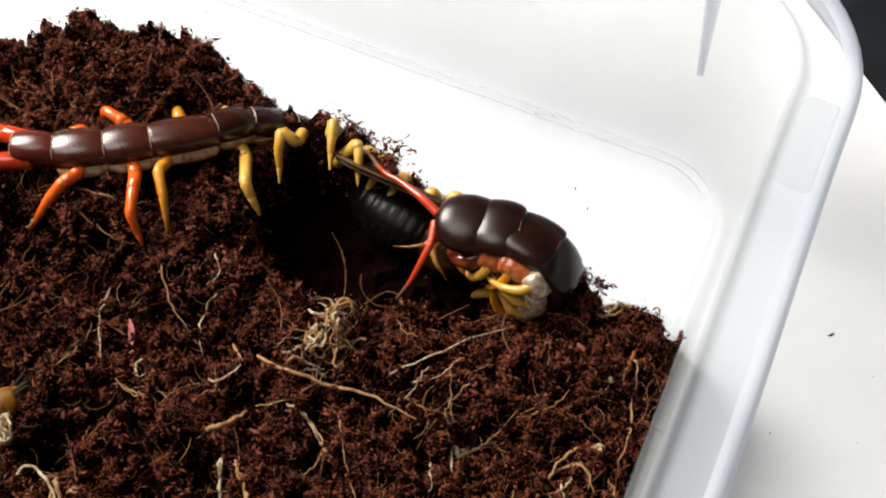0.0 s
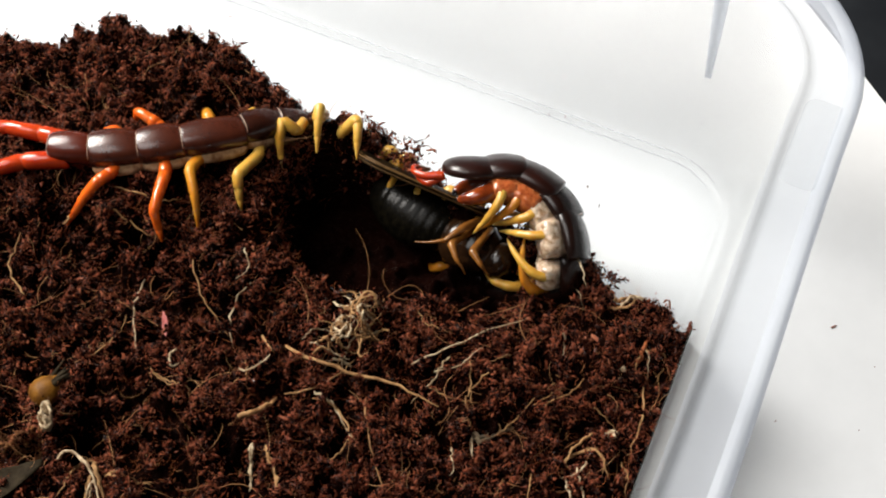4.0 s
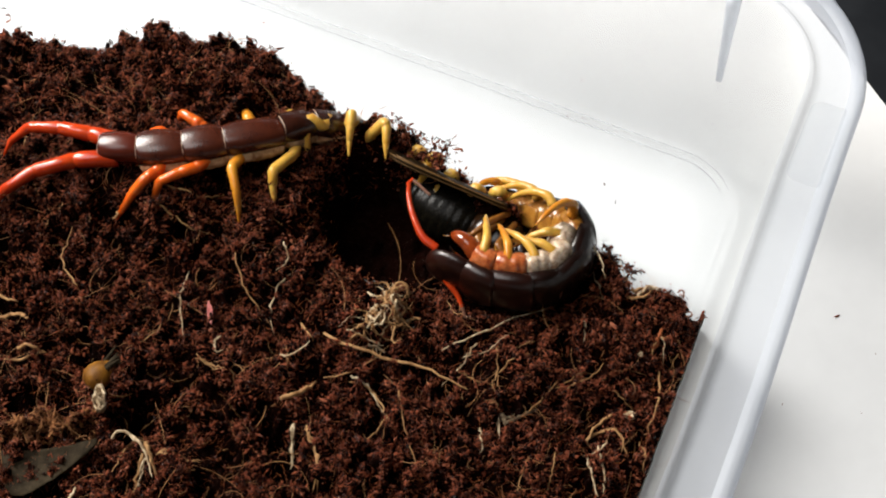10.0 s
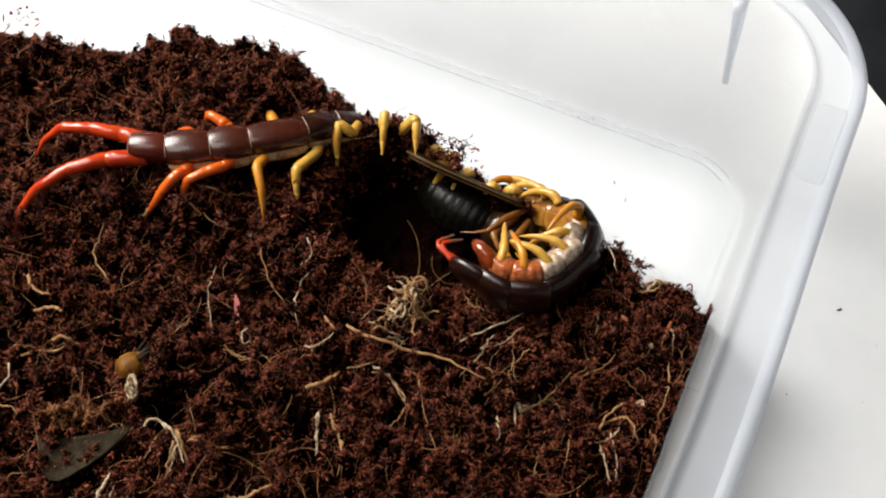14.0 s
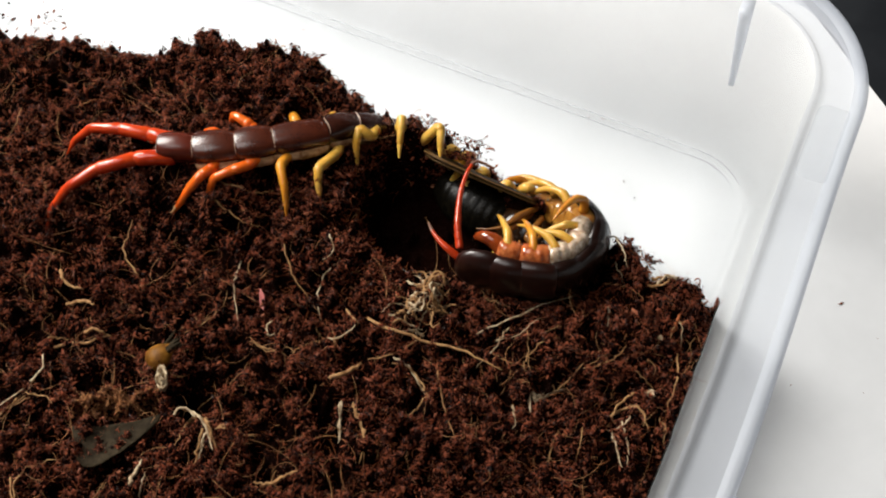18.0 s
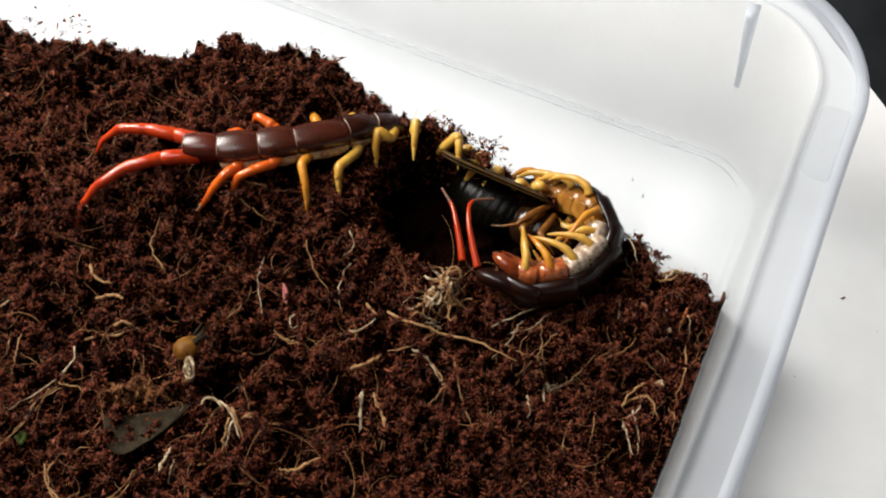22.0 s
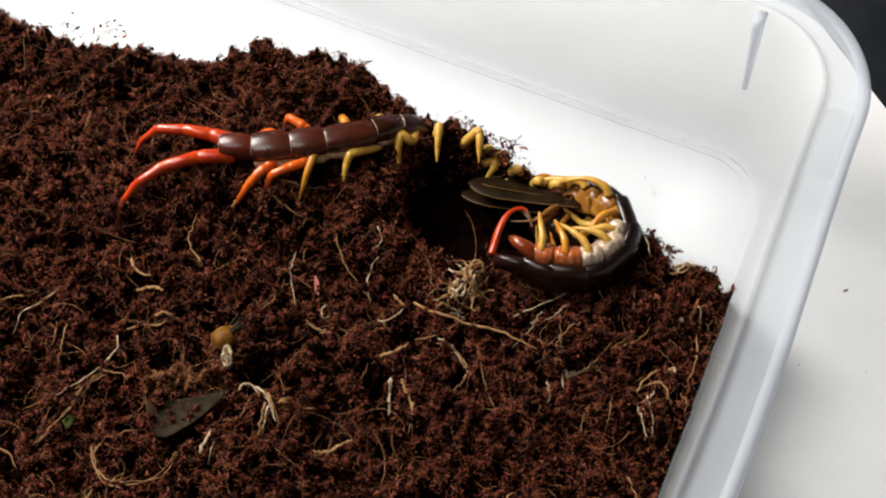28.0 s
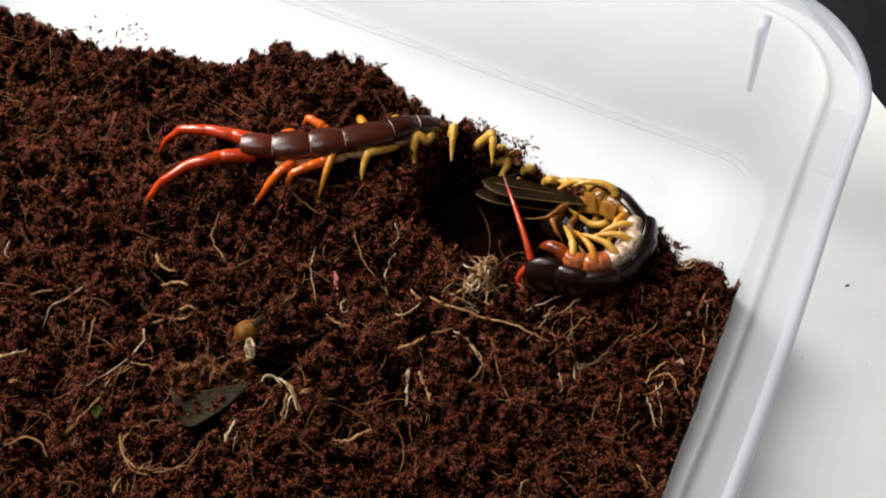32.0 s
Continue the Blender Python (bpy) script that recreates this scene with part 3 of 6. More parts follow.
add_pose(10.0, [(13.3, 25.1, -7.7, -0.14, 0.55, -0.83), (21.9, 22.3, -1.4, -0.08, 0.66, -0.75), (29.5, 18.6, 4.5, 0.08, 0.81, -0.58), (32.8, 13.3, 6.0, 0.95, 0.26, 0.17), (32.3, 5.7, 6.2, 0.75, -0.66, 0.04), (27.7, 0.3, 7.0, 0.50, -0.86, 0.10), (19.8, -2.5, 7.0, 0.32, -0.95, 0.06), (10.5, -2.2, 7.0, -0.03, -1.00, -0.02)],
         [(5.7, 0.3, 7), (1.5, 1.6, 8), (-3.8, 7.2, 9), (-6, 12.7, 9), (-0.8, 11, 9)],
         [(8.6, -3.9, 6), (11.4, -5.5, 5), (13.5, -6.5, 4), (15.2, -7.9, 3), (16.8, -9.5, 2)])
add_pose(11.0, [(12.5, 24.8, -7.8, -0.14, 0.55, -0.83), (20.4, 22.3, -1.5, -0.08, 0.66, -0.75), (27.7, 18.7, 4.5, 0.08, 0.81, -0.58), (32.1, 14.2, 6.0, 0.95, 0.26, 0.17), (31.1, 6.6, 6.2, 0.75, -0.66, 0.04), (26.0, 0.7, 7.0, 0.51, -0.86, 0.02), (17.5, -2.4, 7.0, 0.32, -0.95, -0.01), (7.9, -2.5, 7.0, -0.06, -0.93, -0.36)],
         [(2.2, -1.6, 7), (-1.3, 0.1, 8), (-4.2, 5.2, 9), (-0.7, 6.8, 9), (2.9, 2.8, 9)],
         [(10.2, -5.4, 6), (13.7, -7.2, 5), (16.5, -8.3, 4), (19.6, -9.9, 3), (22.2, -11.1, 2)])
add_pose(12.0, [(12.6, 25.2, -7.8, -0.14, 0.55, -0.83), (20.7, 22.1, -1.5, -0.08, 0.66, -0.75), (27.9, 18.2, 4.5, 0.08, 0.81, -0.58), (32.1, 13.1, 6.0, 0.95, 0.26, 0.17), (29.9, 4.3, 6.2, 0.76, -0.65, -0.05), (23.5, -1.6, 7.0, 0.50, -0.86, -0.01), (14.3, -3.5, 7.0, 0.32, -0.94, -0.12), (4.5, -4.0, 7.0, -0.09, -0.83, -0.55)],
         [(-1.5, -4.7, 7), (-0.2, 0.4, 9), (0.2, 5.5, 10), (2.3, 11.3, 10), (8, 13.8, 9)],
         [(-2, -5.4, 7), (-1.7, 0.5, 9), (-1.6, 6.2, 9), (0.9, 11.4, 9), (6, 13.8, 9)])
add_pose(12.5, [(12.1, 25.3, -7.8, -0.14, 0.55, -0.83), (20.4, 21.9, -1.5, -0.08, 0.66, -0.75), (27.6, 18.0, 4.5, 0.08, 0.81, -0.58), (32.1, 13.0, 6.0, 0.95, 0.26, 0.17), (30.2, 4.3, 6.2, 0.76, -0.65, -0.05), (23.5, -1.0, 7.0, 0.51, -0.86, -0.10), (14.8, -2.6, 7.0, 0.32, -0.95, -0.01), (5.9, -3.9, 7.0, -0.04, -0.96, -0.26)],
         [(0.7, -4.2, 8), (-2.1, 0.3, 10), (-4.3, 5.9, 11), (-5.7, 11, 11), (-2.3, 14.2, 11)],
         [(0.1, -4.5, 8), (-3.7, -1.3, 9), (-7.2, 4.5, 10), (-8.7, 10.4, 10), (-9, 13.6, 10)])
add_pose(13.0, [(12.0, 24.4, -7.8, -0.14, 0.55, -0.83), (20.4, 21.7, -1.5, -0.08, 0.66, -0.75), (27.8, 18.0, 4.5, 0.08, 0.81, -0.58), (32.2, 12.9, 6.0, 0.95, 0.26, 0.17), (31.6, 5.0, 6.2, 0.75, -0.66, 0.04), (26.3, 0.6, 7.0, 0.50, -0.86, 0.10), (20.4, -1.1, 7.0, 0.32, -0.93, 0.17), (13.0, -3.3, 7.0, 0.10, -0.94, 0.33)],
         [(7.4, -2.3, 7), (1.5, -1.3, 8), (-4.8, -4.2, 8), (-8.1, -10.1, 7), (-4.7, -16.2, 3)],
         [(9, -5.8, 7), (9.2, -8, 5), (12.2, -9.9, 4), (16.2, -11.3, 3), (21.3, -11.6, 2)])
add_pose(14.0, [(12.2, 24.7, -7.8, -0.14, 0.55, -0.83), (20.4, 21.5, -1.5, -0.08, 0.66, -0.75), (27.6, 17.7, 4.5, 0.08, 0.81, -0.58), (32.2, 12.6, 6.0, 0.95, 0.26, 0.17), (31.9, 5.6, 6.2, 0.82, -0.57, -0.04), (27.4, -2.5, 7.0, 0.59, -0.80, -0.10), (19.9, -5.3, 7.0, 0.32, -0.95, -0.03), (12.3, -4.0, 7.0, -0.37, -0.89, -0.28)],
         [(11.2, -4.5, 7), (7.2, -4.1, 8), (4.3, -2.3, 8), (4, -0.8, 8), (6.8, 1.3, 8)],
         [(10.4, -3.6, 7), (6.9, -3.5, 8), (3.7, -2.5, 8), (2.7, -1, 8), (4.6, 1.5, 8)])
add_pose(17.0, [(12.0, 24.8, -7.9, -0.14, 0.55, -0.83), (20.0, 21.2, -1.5, -0.08, 0.66, -0.75), (27.2, 16.7, 4.5, 0.08, 0.81, -0.58), (31.9, 12.1, 6.0, 0.95, 0.26, 0.17), (31.7, 3.7, 6.2, 0.79, -0.61, 0.02), (26.2, -2.3, 7.0, 0.50, -0.87, -0.06), (17.5, -4.7, 7.0, 0.32, -0.94, -0.10), (8.5, -4.2, 7.0, -0.16, -0.93, -0.34)],
         [(2.8, -4.7, 8), (-1.4, -2.1, 10), (-4.7, 4.1, 11), (-2.2, 9.5, 11), (3.3, 4.2, 10)],
         [(3.5, -4.5, 7), (-0.2, -2.7, 8), (-3, 1.2, 9), (-4.1, 5.9, 10), (-0.9, 8.2, 10)])
add_pose(18.0, [(12.5, 24.5, -7.9, -0.14, 0.55, -0.83), (20.3, 21.1, -1.5, -0.08, 0.66, -0.75), (27.4, 16.9, 4.5, 0.08, 0.81, -0.58), (31.2, 12.2, 6.0, 0.95, 0.26, 0.17), (30.5, 4.9, 6.2, 0.80, -0.59, 0.04), (25.6, -1.0, 7.0, 0.50, -0.86, 0.10), (17.6, -3.7, 7.0, 0.31, -0.94, 0.13), (10.2, -5.1, 7.0, 0.11, -0.98, 0.16)],
         [(4.7, -3.9, 9), (1.7, 1.7, 11), (-0.9, 10.1, 12), (-0.7, 16.8, 13), (3.9, 17.9, 12)],
         [(4.4, -5.4, 8), (1.9, -4.9, 9), (-0.7, -3.7, 9), (-2.8, -2.3, 9), (-4.2, -1, 9)])
add_pose(19.0, [(10.6, 24.9, -7.9, -0.14, 0.55, -0.83), (20.0, 21.7, -1.6, -0.08, 0.66, -0.75), (27.7, 17.9, 4.4, 0.08, 0.81, -0.58), (33.0, 12.3, 6.0, 0.95, 0.26, 0.17), (32.9, 4.0, 6.2, 0.79, -0.60, -0.09), (27.4, -2.2, 7.0, 0.50, -0.86, -0.14), (20.4, -4.1, 7.0, 0.31, -0.92, -0.23), (14.5, -3.5, 7.0, -0.18, -0.88, -0.44)],
         [(11.2, -5.1, 8), (7.8, -6, 8), (4, -5.6, 8), (0.5, -4.2, 8), (1.4, -3.1, 8)],
         [(11.2, -5.1, 8), (7.6, -4.8, 8), (4.1, -4.2, 8), (1.8, -3.9, 8), (5.2, -2, 8)])
add_pose(20.0, [(10.3, 25.5, -7.9, -0.14, 0.55, -0.83), (19.4, 23.1, -1.6, -0.08, 0.66, -0.75), (26.5, 18.9, 4.4, 0.08, 0.81, -0.58), (31.9, 13.3, 6.0, 0.95, 0.26, 0.17), (32.7, 6.4, 6.2, 0.85, -0.52, -0.06), (28.2, -0.9, 7.0, 0.58, -0.81, -0.14), (18.9, -4.3, 7.0, 0.31, -0.92, -0.23), (10.6, -3.9, 7.0, -0.09, -0.83, -0.55)],
         [(8.3, -4.8, 8), (4.8, -3.9, 8), (2.6, -3, 9), (4.3, -0.5, 9), (8, 0, 9)],
         [(8.6, -4.7, 8), (5.6, -4.3, 8), (3.3, -3.2, 8), (3.9, -1.2, 8), (7.4, -1, 8)])
add_pose(21.0, [(7.2, 25.3, -7.9, -0.14, 0.55, -0.83), (17.4, 24.2, -1.6, -0.08, 0.66, -0.75), (25.7, 20.5, 4.4, 0.08, 0.81, -0.58), (32.1, 14.9, 6.0, 0.95, 0.26, 0.17), (34.3, 7.2, 6.2, 0.91, -0.42, -0.02), (30.0, -2.1, 7.0, 0.58, -0.81, -0.14), (21.0, -6.3, 7.0, 0.31, -0.92, -0.23), (11.9, -5.7, 7.0, -0.09, -0.83, -0.55)],
         [(4.3, -7, 8), (-0.1, -2.8, 9), (-4.6, 0.6, 10), (-4, 2.6, 10), (0, 1.8, 10)],
         [(6.3, -7.2, 8), (2.5, -5.2, 8), (-1.1, -2.3, 9), (-3.1, 0.6, 9), (-1.7, 3, 9)])
add_pose(22.0, [(7.2, 25.1, -8.0, -0.14, 0.55, -0.83), (17.7, 23.5, -1.6, -0.08, 0.66, -0.75), (25.3, 19.7, 4.4, 0.08, 0.81, -0.58), (31.3, 14.3, 6.0, 0.95, 0.26, 0.17), (32.9, 6.9, 6.2, 0.91, -0.42, -0.02), (29.6, -1.9, 7.0, 0.58, -0.81, -0.14), (22.2, -7.8, 7.0, 0.31, -0.92, -0.23), (13.0, -8.3, 7.0, -0.09, -0.83, -0.55)],
         [(7.4, -8.7, 8), (4.1, -4.4, 10), (1, 0.5, 11), (-0.4, 5.5, 11), (3.8, 8.5, 11)],
         [(3.4, -8.5, 8), (1.2, -5, 9), (-1.6, -0.9, 10), (-4.5, 3.1, 10), (-8.7, 6.6, 10)])
add_pose(23.0, [(7.0, 25.5, -8.0, -0.14, 0.55, -0.83), (17.5, 24.0, -1.6, -0.08, 0.66, -0.75), (25.4, 20.2, 4.4, 0.08, 0.81, -0.58), (32.0, 14.2, 6.0, 0.95, 0.26, 0.17), (34.0, 5.9, 6.2, 0.91, -0.42, -0.02), (29.5, -2.7, 7.0, 0.58, -0.81, -0.14), (21.2, -5.6, 7.0, 0.11, -0.97, -0.21), (13.0, -2.4, 7.0, -0.57, -0.73, -0.38)],
         [(8.1, -5, 8), (4.7, -2.6, 10), (2.8, 1.1, 11), (4.4, 4.8, 11), (9.3, 4.9, 11)],
         [(9.9, -3.3, 8), (6.4, -0.3, 9), (4.8, 2.7, 10), (6.1, 5.4, 10), (9.7, 4.9, 10)])
add_pose(24.0, [(7.2, 24.9, -8.0, -0.14, 0.55, -0.83), (17.0, 23.3, -1.6, -0.08, 0.66, -0.75), (25.0, 19.5, 4.4, 0.08, 0.81, -0.58), (31.0, 14.4, 6.0, 0.95, 0.26, 0.17), (33.4, 7.1, 6.2, 0.91, -0.42, -0.02), (29.7, -1.4, 7.0, 0.58, -0.81, -0.14), (21.0, -5.4, 7.0, 0.21, -0.95, -0.21), (11.4, -5.3, 7.0, -0.20, -0.83, -0.52)],
         [(6.5, -6, 8), (5.6, -0.7, 10), (4.7, 5.3, 11), (5.7, 9.4, 11), (8.3, 10.9, 11)],
         [(6.3, -7, 8), (5.2, -1.1, 9), (4.5, 4.5, 10), (4.9, 8.8, 10), (6.7, 10.6, 10)])
add_pose(24.5, [(8.1, 23.8, -8.0, -0.14, 0.55, -0.83), (19.3, 20.4, -1.6, -0.08, 0.66, -0.75), (28.0, 18.5, 2.4, 0.49, 0.87, 0.00), (35.4, 14.5, 6.0, 0.93, 0.25, 0.26), (33.8, 7.6, 8.0, 0.79, -0.51, 0.34), (28.0, 4.9, 10.0, 0.48, -0.70, 0.53), (21.6, 4.7, 12.0, 0.28, -0.61, 0.74), (14.1, 6.6, 13.0, -0.00, -0.46, 0.89)],
         [(9.9, 9.4, 13), (7.6, 16.1, 13), (7.6, 21.6, 13), (8.1, 26, 12), (9.1, 29.6, 11)],
         [(8.6, 6.6, 12), (8.2, 2.3, 11), (7.2, -2.1, 9), (4.7, -4.9, 8), (1.2, -6.2, 7)])
add_pose(25.0, [(5.4, 25.4, -11.5, 0.37, -0.02, 0.93), (17.0, 20.7, -12.0, 0.74, -0.23, 0.63), (29.0, 8.9, -4.2, 0.97, -0.22, 0.04), (35.2, 9.2, 2.6, 0.99, 0.01, -0.12), (32.7, 13.1, 7.7, 0.76, 0.40, 0.50), (27.9, 12.4, 11.0, 0.50, 0.10, 0.86), (19.2, 12.5, 13.0, 0.27, -0.01, 0.96), (9.2, 13.0, 13.5, -0.04, -0.15, 0.99)],
         [(3.1, 14.9, 13), (0.8, 20.4, 13), (2, 26.7, 13), (6.4, 30.4, 12), (4.3, 23.1, 12)],
         [(4.1, 9.9, 12), (3.8, 3.8, 11), (6.3, -2.7, 9), (10.2, -6.4, 8), (13.6, -2.2, 8)])
add_pose(25.5, [(5.4, 24.3, -11.5, 0.37, -0.02, 0.93), (17.7, 18.0, -12.0, 0.74, -0.23, 0.63), (29.6, 6.3, -4.2, 0.97, -0.22, 0.04), (34.5, 8.4, 2.6, 0.99, 0.01, -0.12), (32.3, 15.2, 6.7, 0.84, 0.40, 0.35), (27.6, 20.2, 10.0, 0.51, 0.57, 0.65), (18.8, 20.3, 12.0, 0.06, 0.61, 0.79), (9.3, 17.3, 13.0, -0.31, 0.42, 0.85)],
         [(3.6, 17.5, 13), (4.8, 20.7, 13), (6.3, 24.4, 13), (6.8, 26, 13), (4.7, 22.9, 12)],
         [(3.8, 15.9, 12), (2.4, 10.4, 11), (0.1, 5.2, 9), (-3.3, 0.7, 8), (-5.1, -4.9, 7)])
add_pose(27.5, [(6.8, 22.7, -8.0, -0.14, 0.55, -0.83), (16.1, 22.4, -2.7, -0.08, 0.66, -0.75), (24.4, 20.1, 4.4, 0.08, 0.81, -0.58), (31.3, 15.6, 6.0, 0.95, 0.26, 0.17), (33.7, 7.9, 6.2, 0.95, -0.30, 0.03), (30.5, -0.6, 7.0, 0.58, -0.81, -0.14), (22.4, -4.6, 7.0, 0.22, -0.97, -0.12), (12.3, -6.0, 7.0, -0.18, -0.88, -0.44)],
         [(6, -5.6, 8), (2.6, -5.1, 9), (-1.4, -3, 10), (-6, 0.4, 10), (-10.3, 2.9, 9)],
         [(6, -7.4, 8), (3.6, -3.7, 9), (2.8, 1.6, 10), (5.3, 4.7, 10), (10.2, 6, 10)])
add_pose(28.0, [(6.4, 22.5, -8.0, -0.14, 0.55, -0.83), (15.8, 22.2, -2.7, -0.08, 0.66, -0.75), (24.1, 19.9, 4.4, 0.08, 0.81, -0.58), (31.4, 15.5, 6.0, 0.95, 0.26, 0.17), (33.9, 7.8, 6.2, 0.95, -0.30, 0.03), (30.3, -0.8, 7.0, 0.58, -0.81, -0.14), (21.6, -5.5, 7.0, 0.22, -0.97, -0.12), (10.8, -6.5, 7.0, -0.18, -0.88, -0.44)],
         [(4.9, -7.1, 8), (4.4, -1.4, 10), (5.2, 3.8, 11), (8.2, 5.8, 11), (11.4, 2.7, 10)],
         [(4.9, -7.7, 8), (3.9, -1.9, 9), (4.3, 3.2, 10), (6.7, 5.8, 10), (9.5, 4.6, 10)])
add_pose(29.0, [(7.2, 22.7, -8.1, -0.14, 0.55, -0.83), (15.6, 21.6, -2.7, -0.08, 0.66, -0.75), (22.9, 19.2, 4.4, 0.08, 0.81, -0.58), (30.0, 16.5, 6.0, 0.95, 0.26, 0.17), (34.9, 11.7, 6.2, 0.97, -0.16, 0.20), (34.9, 3.2, 7.0, 0.79, -0.61, 0.02), (29.0, -3.1, 7.0, 0.41, -0.91, -0.01), (20.6, -7.8, 7.0, 0.11, -0.98, 0.16)],
         [(14.7, -8.4, 8), (6.9, -7.4, 8), (-0.6, -8, 7), (-7.8, -9.5, 6), (-15.4, -11, 5)],
         [(15.4, -11.1, 7), (14.3, -11.8, 6), (16.3, -13, 5), (18.5, -12.6, 4), (21.5, -12.3, 4)])
add_pose(30.0, [(6.9, 22.5, -8.1, -0.14, 0.55, -0.83), (15.2, 21.5, -2.7, -0.08, 0.66, -0.75), (23.0, 19.5, 4.4, 0.08, 0.81, -0.58), (30.0, 16.9, 6.0, 0.95, 0.26, 0.17), (35.0, 10.5, 6.2, 0.98, -0.12, 0.13), (33.7, 0.5, 7.0, 0.79, -0.60, -0.09), (26.3, -5.9, 7.0, 0.41, -0.91, -0.06), (16.3, -9.6, 7.0, 0.11, -0.99, 0.04)],
         [(10.5, -7.9, 8), (8.3, -2.9, 10), (8.8, 3.2, 11), (12.7, 6.8, 11), (18.4, 4.5, 10)],
         [(10.7, -10.5, 7), (10.1, -11.4, 6), (11.8, -12.7, 5), (13.8, -12.6, 4), (15.9, -12, 4)])
add_pose(31.0, [(6.3, 22.0, -8.1, -0.14, 0.55, -0.83), (14.6, 21.1, -2.7, -0.08, 0.66, -0.75), (22.4, 19.0, 4.4, 0.08, 0.81, -0.58), (29.5, 16.8, 6.0, 0.95, 0.26, 0.17), (34.7, 11.0, 6.2, 0.98, -0.12, 0.13), (34.1, 1.3, 7.0, 0.79, -0.60, -0.09), (27.1, -5.9, 7.0, 0.41, -0.91, -0.06), (17.5, -9.0, 7.0, 0.11, -0.98, 0.16)],
         [(12, -9.1, 8), (9.1, -3.8, 10), (4.1, 3.7, 11), (2.1, 10.4, 11), (5.3, 14.2, 11)],
         [(12.3, -12.7, 7), (15.2, -14.3, 5), (18.9, -13.8, 4), (22.4, -12.8, 4), (24.4, -9.8, 3)])
add_pose(32.0, [(6.5, 21.5, -8.1, -0.14, 0.55, -0.83), (15.3, 20.9, -2.8, -0.08, 0.66, -0.75), (22.9, 19.0, 4.4, 0.08, 0.81, -0.58), (30.7, 16.2, 6.0, 0.95, 0.26, 0.17), (35.7, 11.2, 6.2, 0.98, -0.12, 0.13), (35.3, 1.1, 7.0, 0.79, -0.60, -0.09), (28.1, -6.4, 7.0, 0.41, -0.91, -0.06), (16.8, -9.2, 7.0, 0.10, -0.97, 0.23)],
         [(12.2, -7.8, 8), (9, -4.1, 10), (3.1, 3, 11), (-1.6, 8.6, 11), (-4.5, 12.3, 11)],
         [(11.6, -10.8, 7), (11.1, -11.7, 6), (10.8, -12.5, 5), (11.2, -13.2, 4), (12.6, -14, 4)])


def frames_on(path):
    """Poses along a path whose rows hold a place and the way of the back."""
    p, up = path[:, :3] * MM, path[:, 3:6]
    tan = np.gradient(p, axis=0)
    made = []
    for c, t, u in zip(p, tan, up):
        x = Vector(t).normalized()
        z = Vector(u)
        z = (z - x * z.dot(x)).normalized()
        y = z.cross(x)
        m = Matrix((x, y, z)).transposed().to_4x4()
        made.append(Matrix.Translation(c) @ m)
    return made


def state(t):
    """The pose of the front at t, between the two nearest poses."""
    ts = [p[0] for p in POSES]
    k = min(max(int(np.searchsorted(ts, t, side="right")) - 1, 0), len(POSES) - 2)
    a, b = POSES[k], POSES[k + 1]
    u = min(max((t - a[0]) / (b[0] - a[0]), 0), 1)
    u = u * u * (3 - 2 * u)
    return [p * (1 - u) + q * u for p, q in zip(a[1:], b[1:])]


def shell_ring(x, half, top, low, n=18, dome=0.62):
    """A cross-section of a back plate: a thin arch, broad and low, with turned-down sides."""
    outer, inner = [], []
    for k in range(n + 1):
        a = math.pi * k / n
        c, s = math.cos(a), math.sin(a)
        y = half * math.copysign(abs(c) ** 0.80, c)
        z = low + (top - low) * s ** dome
        outer.append((x, y, z))
        inner.append((x, y * 0.93, z - 0.00035 - 0.0001 * s))
    return outer + inner[::-1]


def tergite(length, half, top, mat, name="tergite", low=-0.0012, swell=0.0):
    """A back plate: its rear edge lies over the next plate, its front is tucked under the one ahead."""
    xs = [-0.530, -0.525, -0.505, -0.46, -0.38, -0.22, 0.0, 0.22, 0.38, 0.50, 0.58]
    g = [0.80, 0.88, 0.94, 0.98, 1.01, 1.03, 1.02, 0.99, 0.95, 0.89, 0.82]
    d = [0.00015, 0.00030, 0.00035, 0.00032, 0.00028, 0.00022, 0.00012, -0.00005, -0.00025, -0.0005, -0.0008]
    dome = 0.62 + 220 * swell
    bow = [swell * (1 - (x / 0.5) ** 2) for x in xs]
    return loft(name, [shell_ring(x * length, half * (k + 130 * w), top + e + w, low + e + w * 0.4, dome=dome) for x, k, e, w in zip(xs, g, d, bow)], mat)


def oval_ring(x, half, up, down, n=16, cz=0.0):
    return [(x, half * math.cos(2 * math.pi * k / n), cz + (up if k < n / 2 else down) * math.sin(2 * math.pi * k / n)) for k in range(n)]


def trunk(length, half, mat, middle=0.0, deep=0.0040):
    xs = [-0.56, -0.5, -0.3, 0.0, 0.3, 0.5, 0.56]
    g = [0.70, 0.84, 0.95, 1.0, 0.95, 0.84, 0.70]
    return loft("segment", [oval_ring(x * length, half * k, 0.0026 * k, deep * k, 16, middle) for x, k in zip(xs, g)], mat)


def soft_flank(length, half, mat, seed):
    """The front body between back plates and belly: wet, lumpy folds of skin."""
    rng = np.random.RandomState(seed)
    rings = []
    for x in np.linspace(-0.56, 0.56, 15):
        k = (1 - (x / 0.56) ** 6 * 0.30) * (1 - 0.012 * math.cos(x * 22))
        ring = oval_ring(x * length, half * k, 0.0032 * k, 0.0042 * k, 28, -0.0020)
        rings.append([(px, py * (1 + rng.normal(0, 0.016)), pz + rng.normal(0, 0.00014)) for px, py, pz in ring])
    return loft("segment", rings, mat)


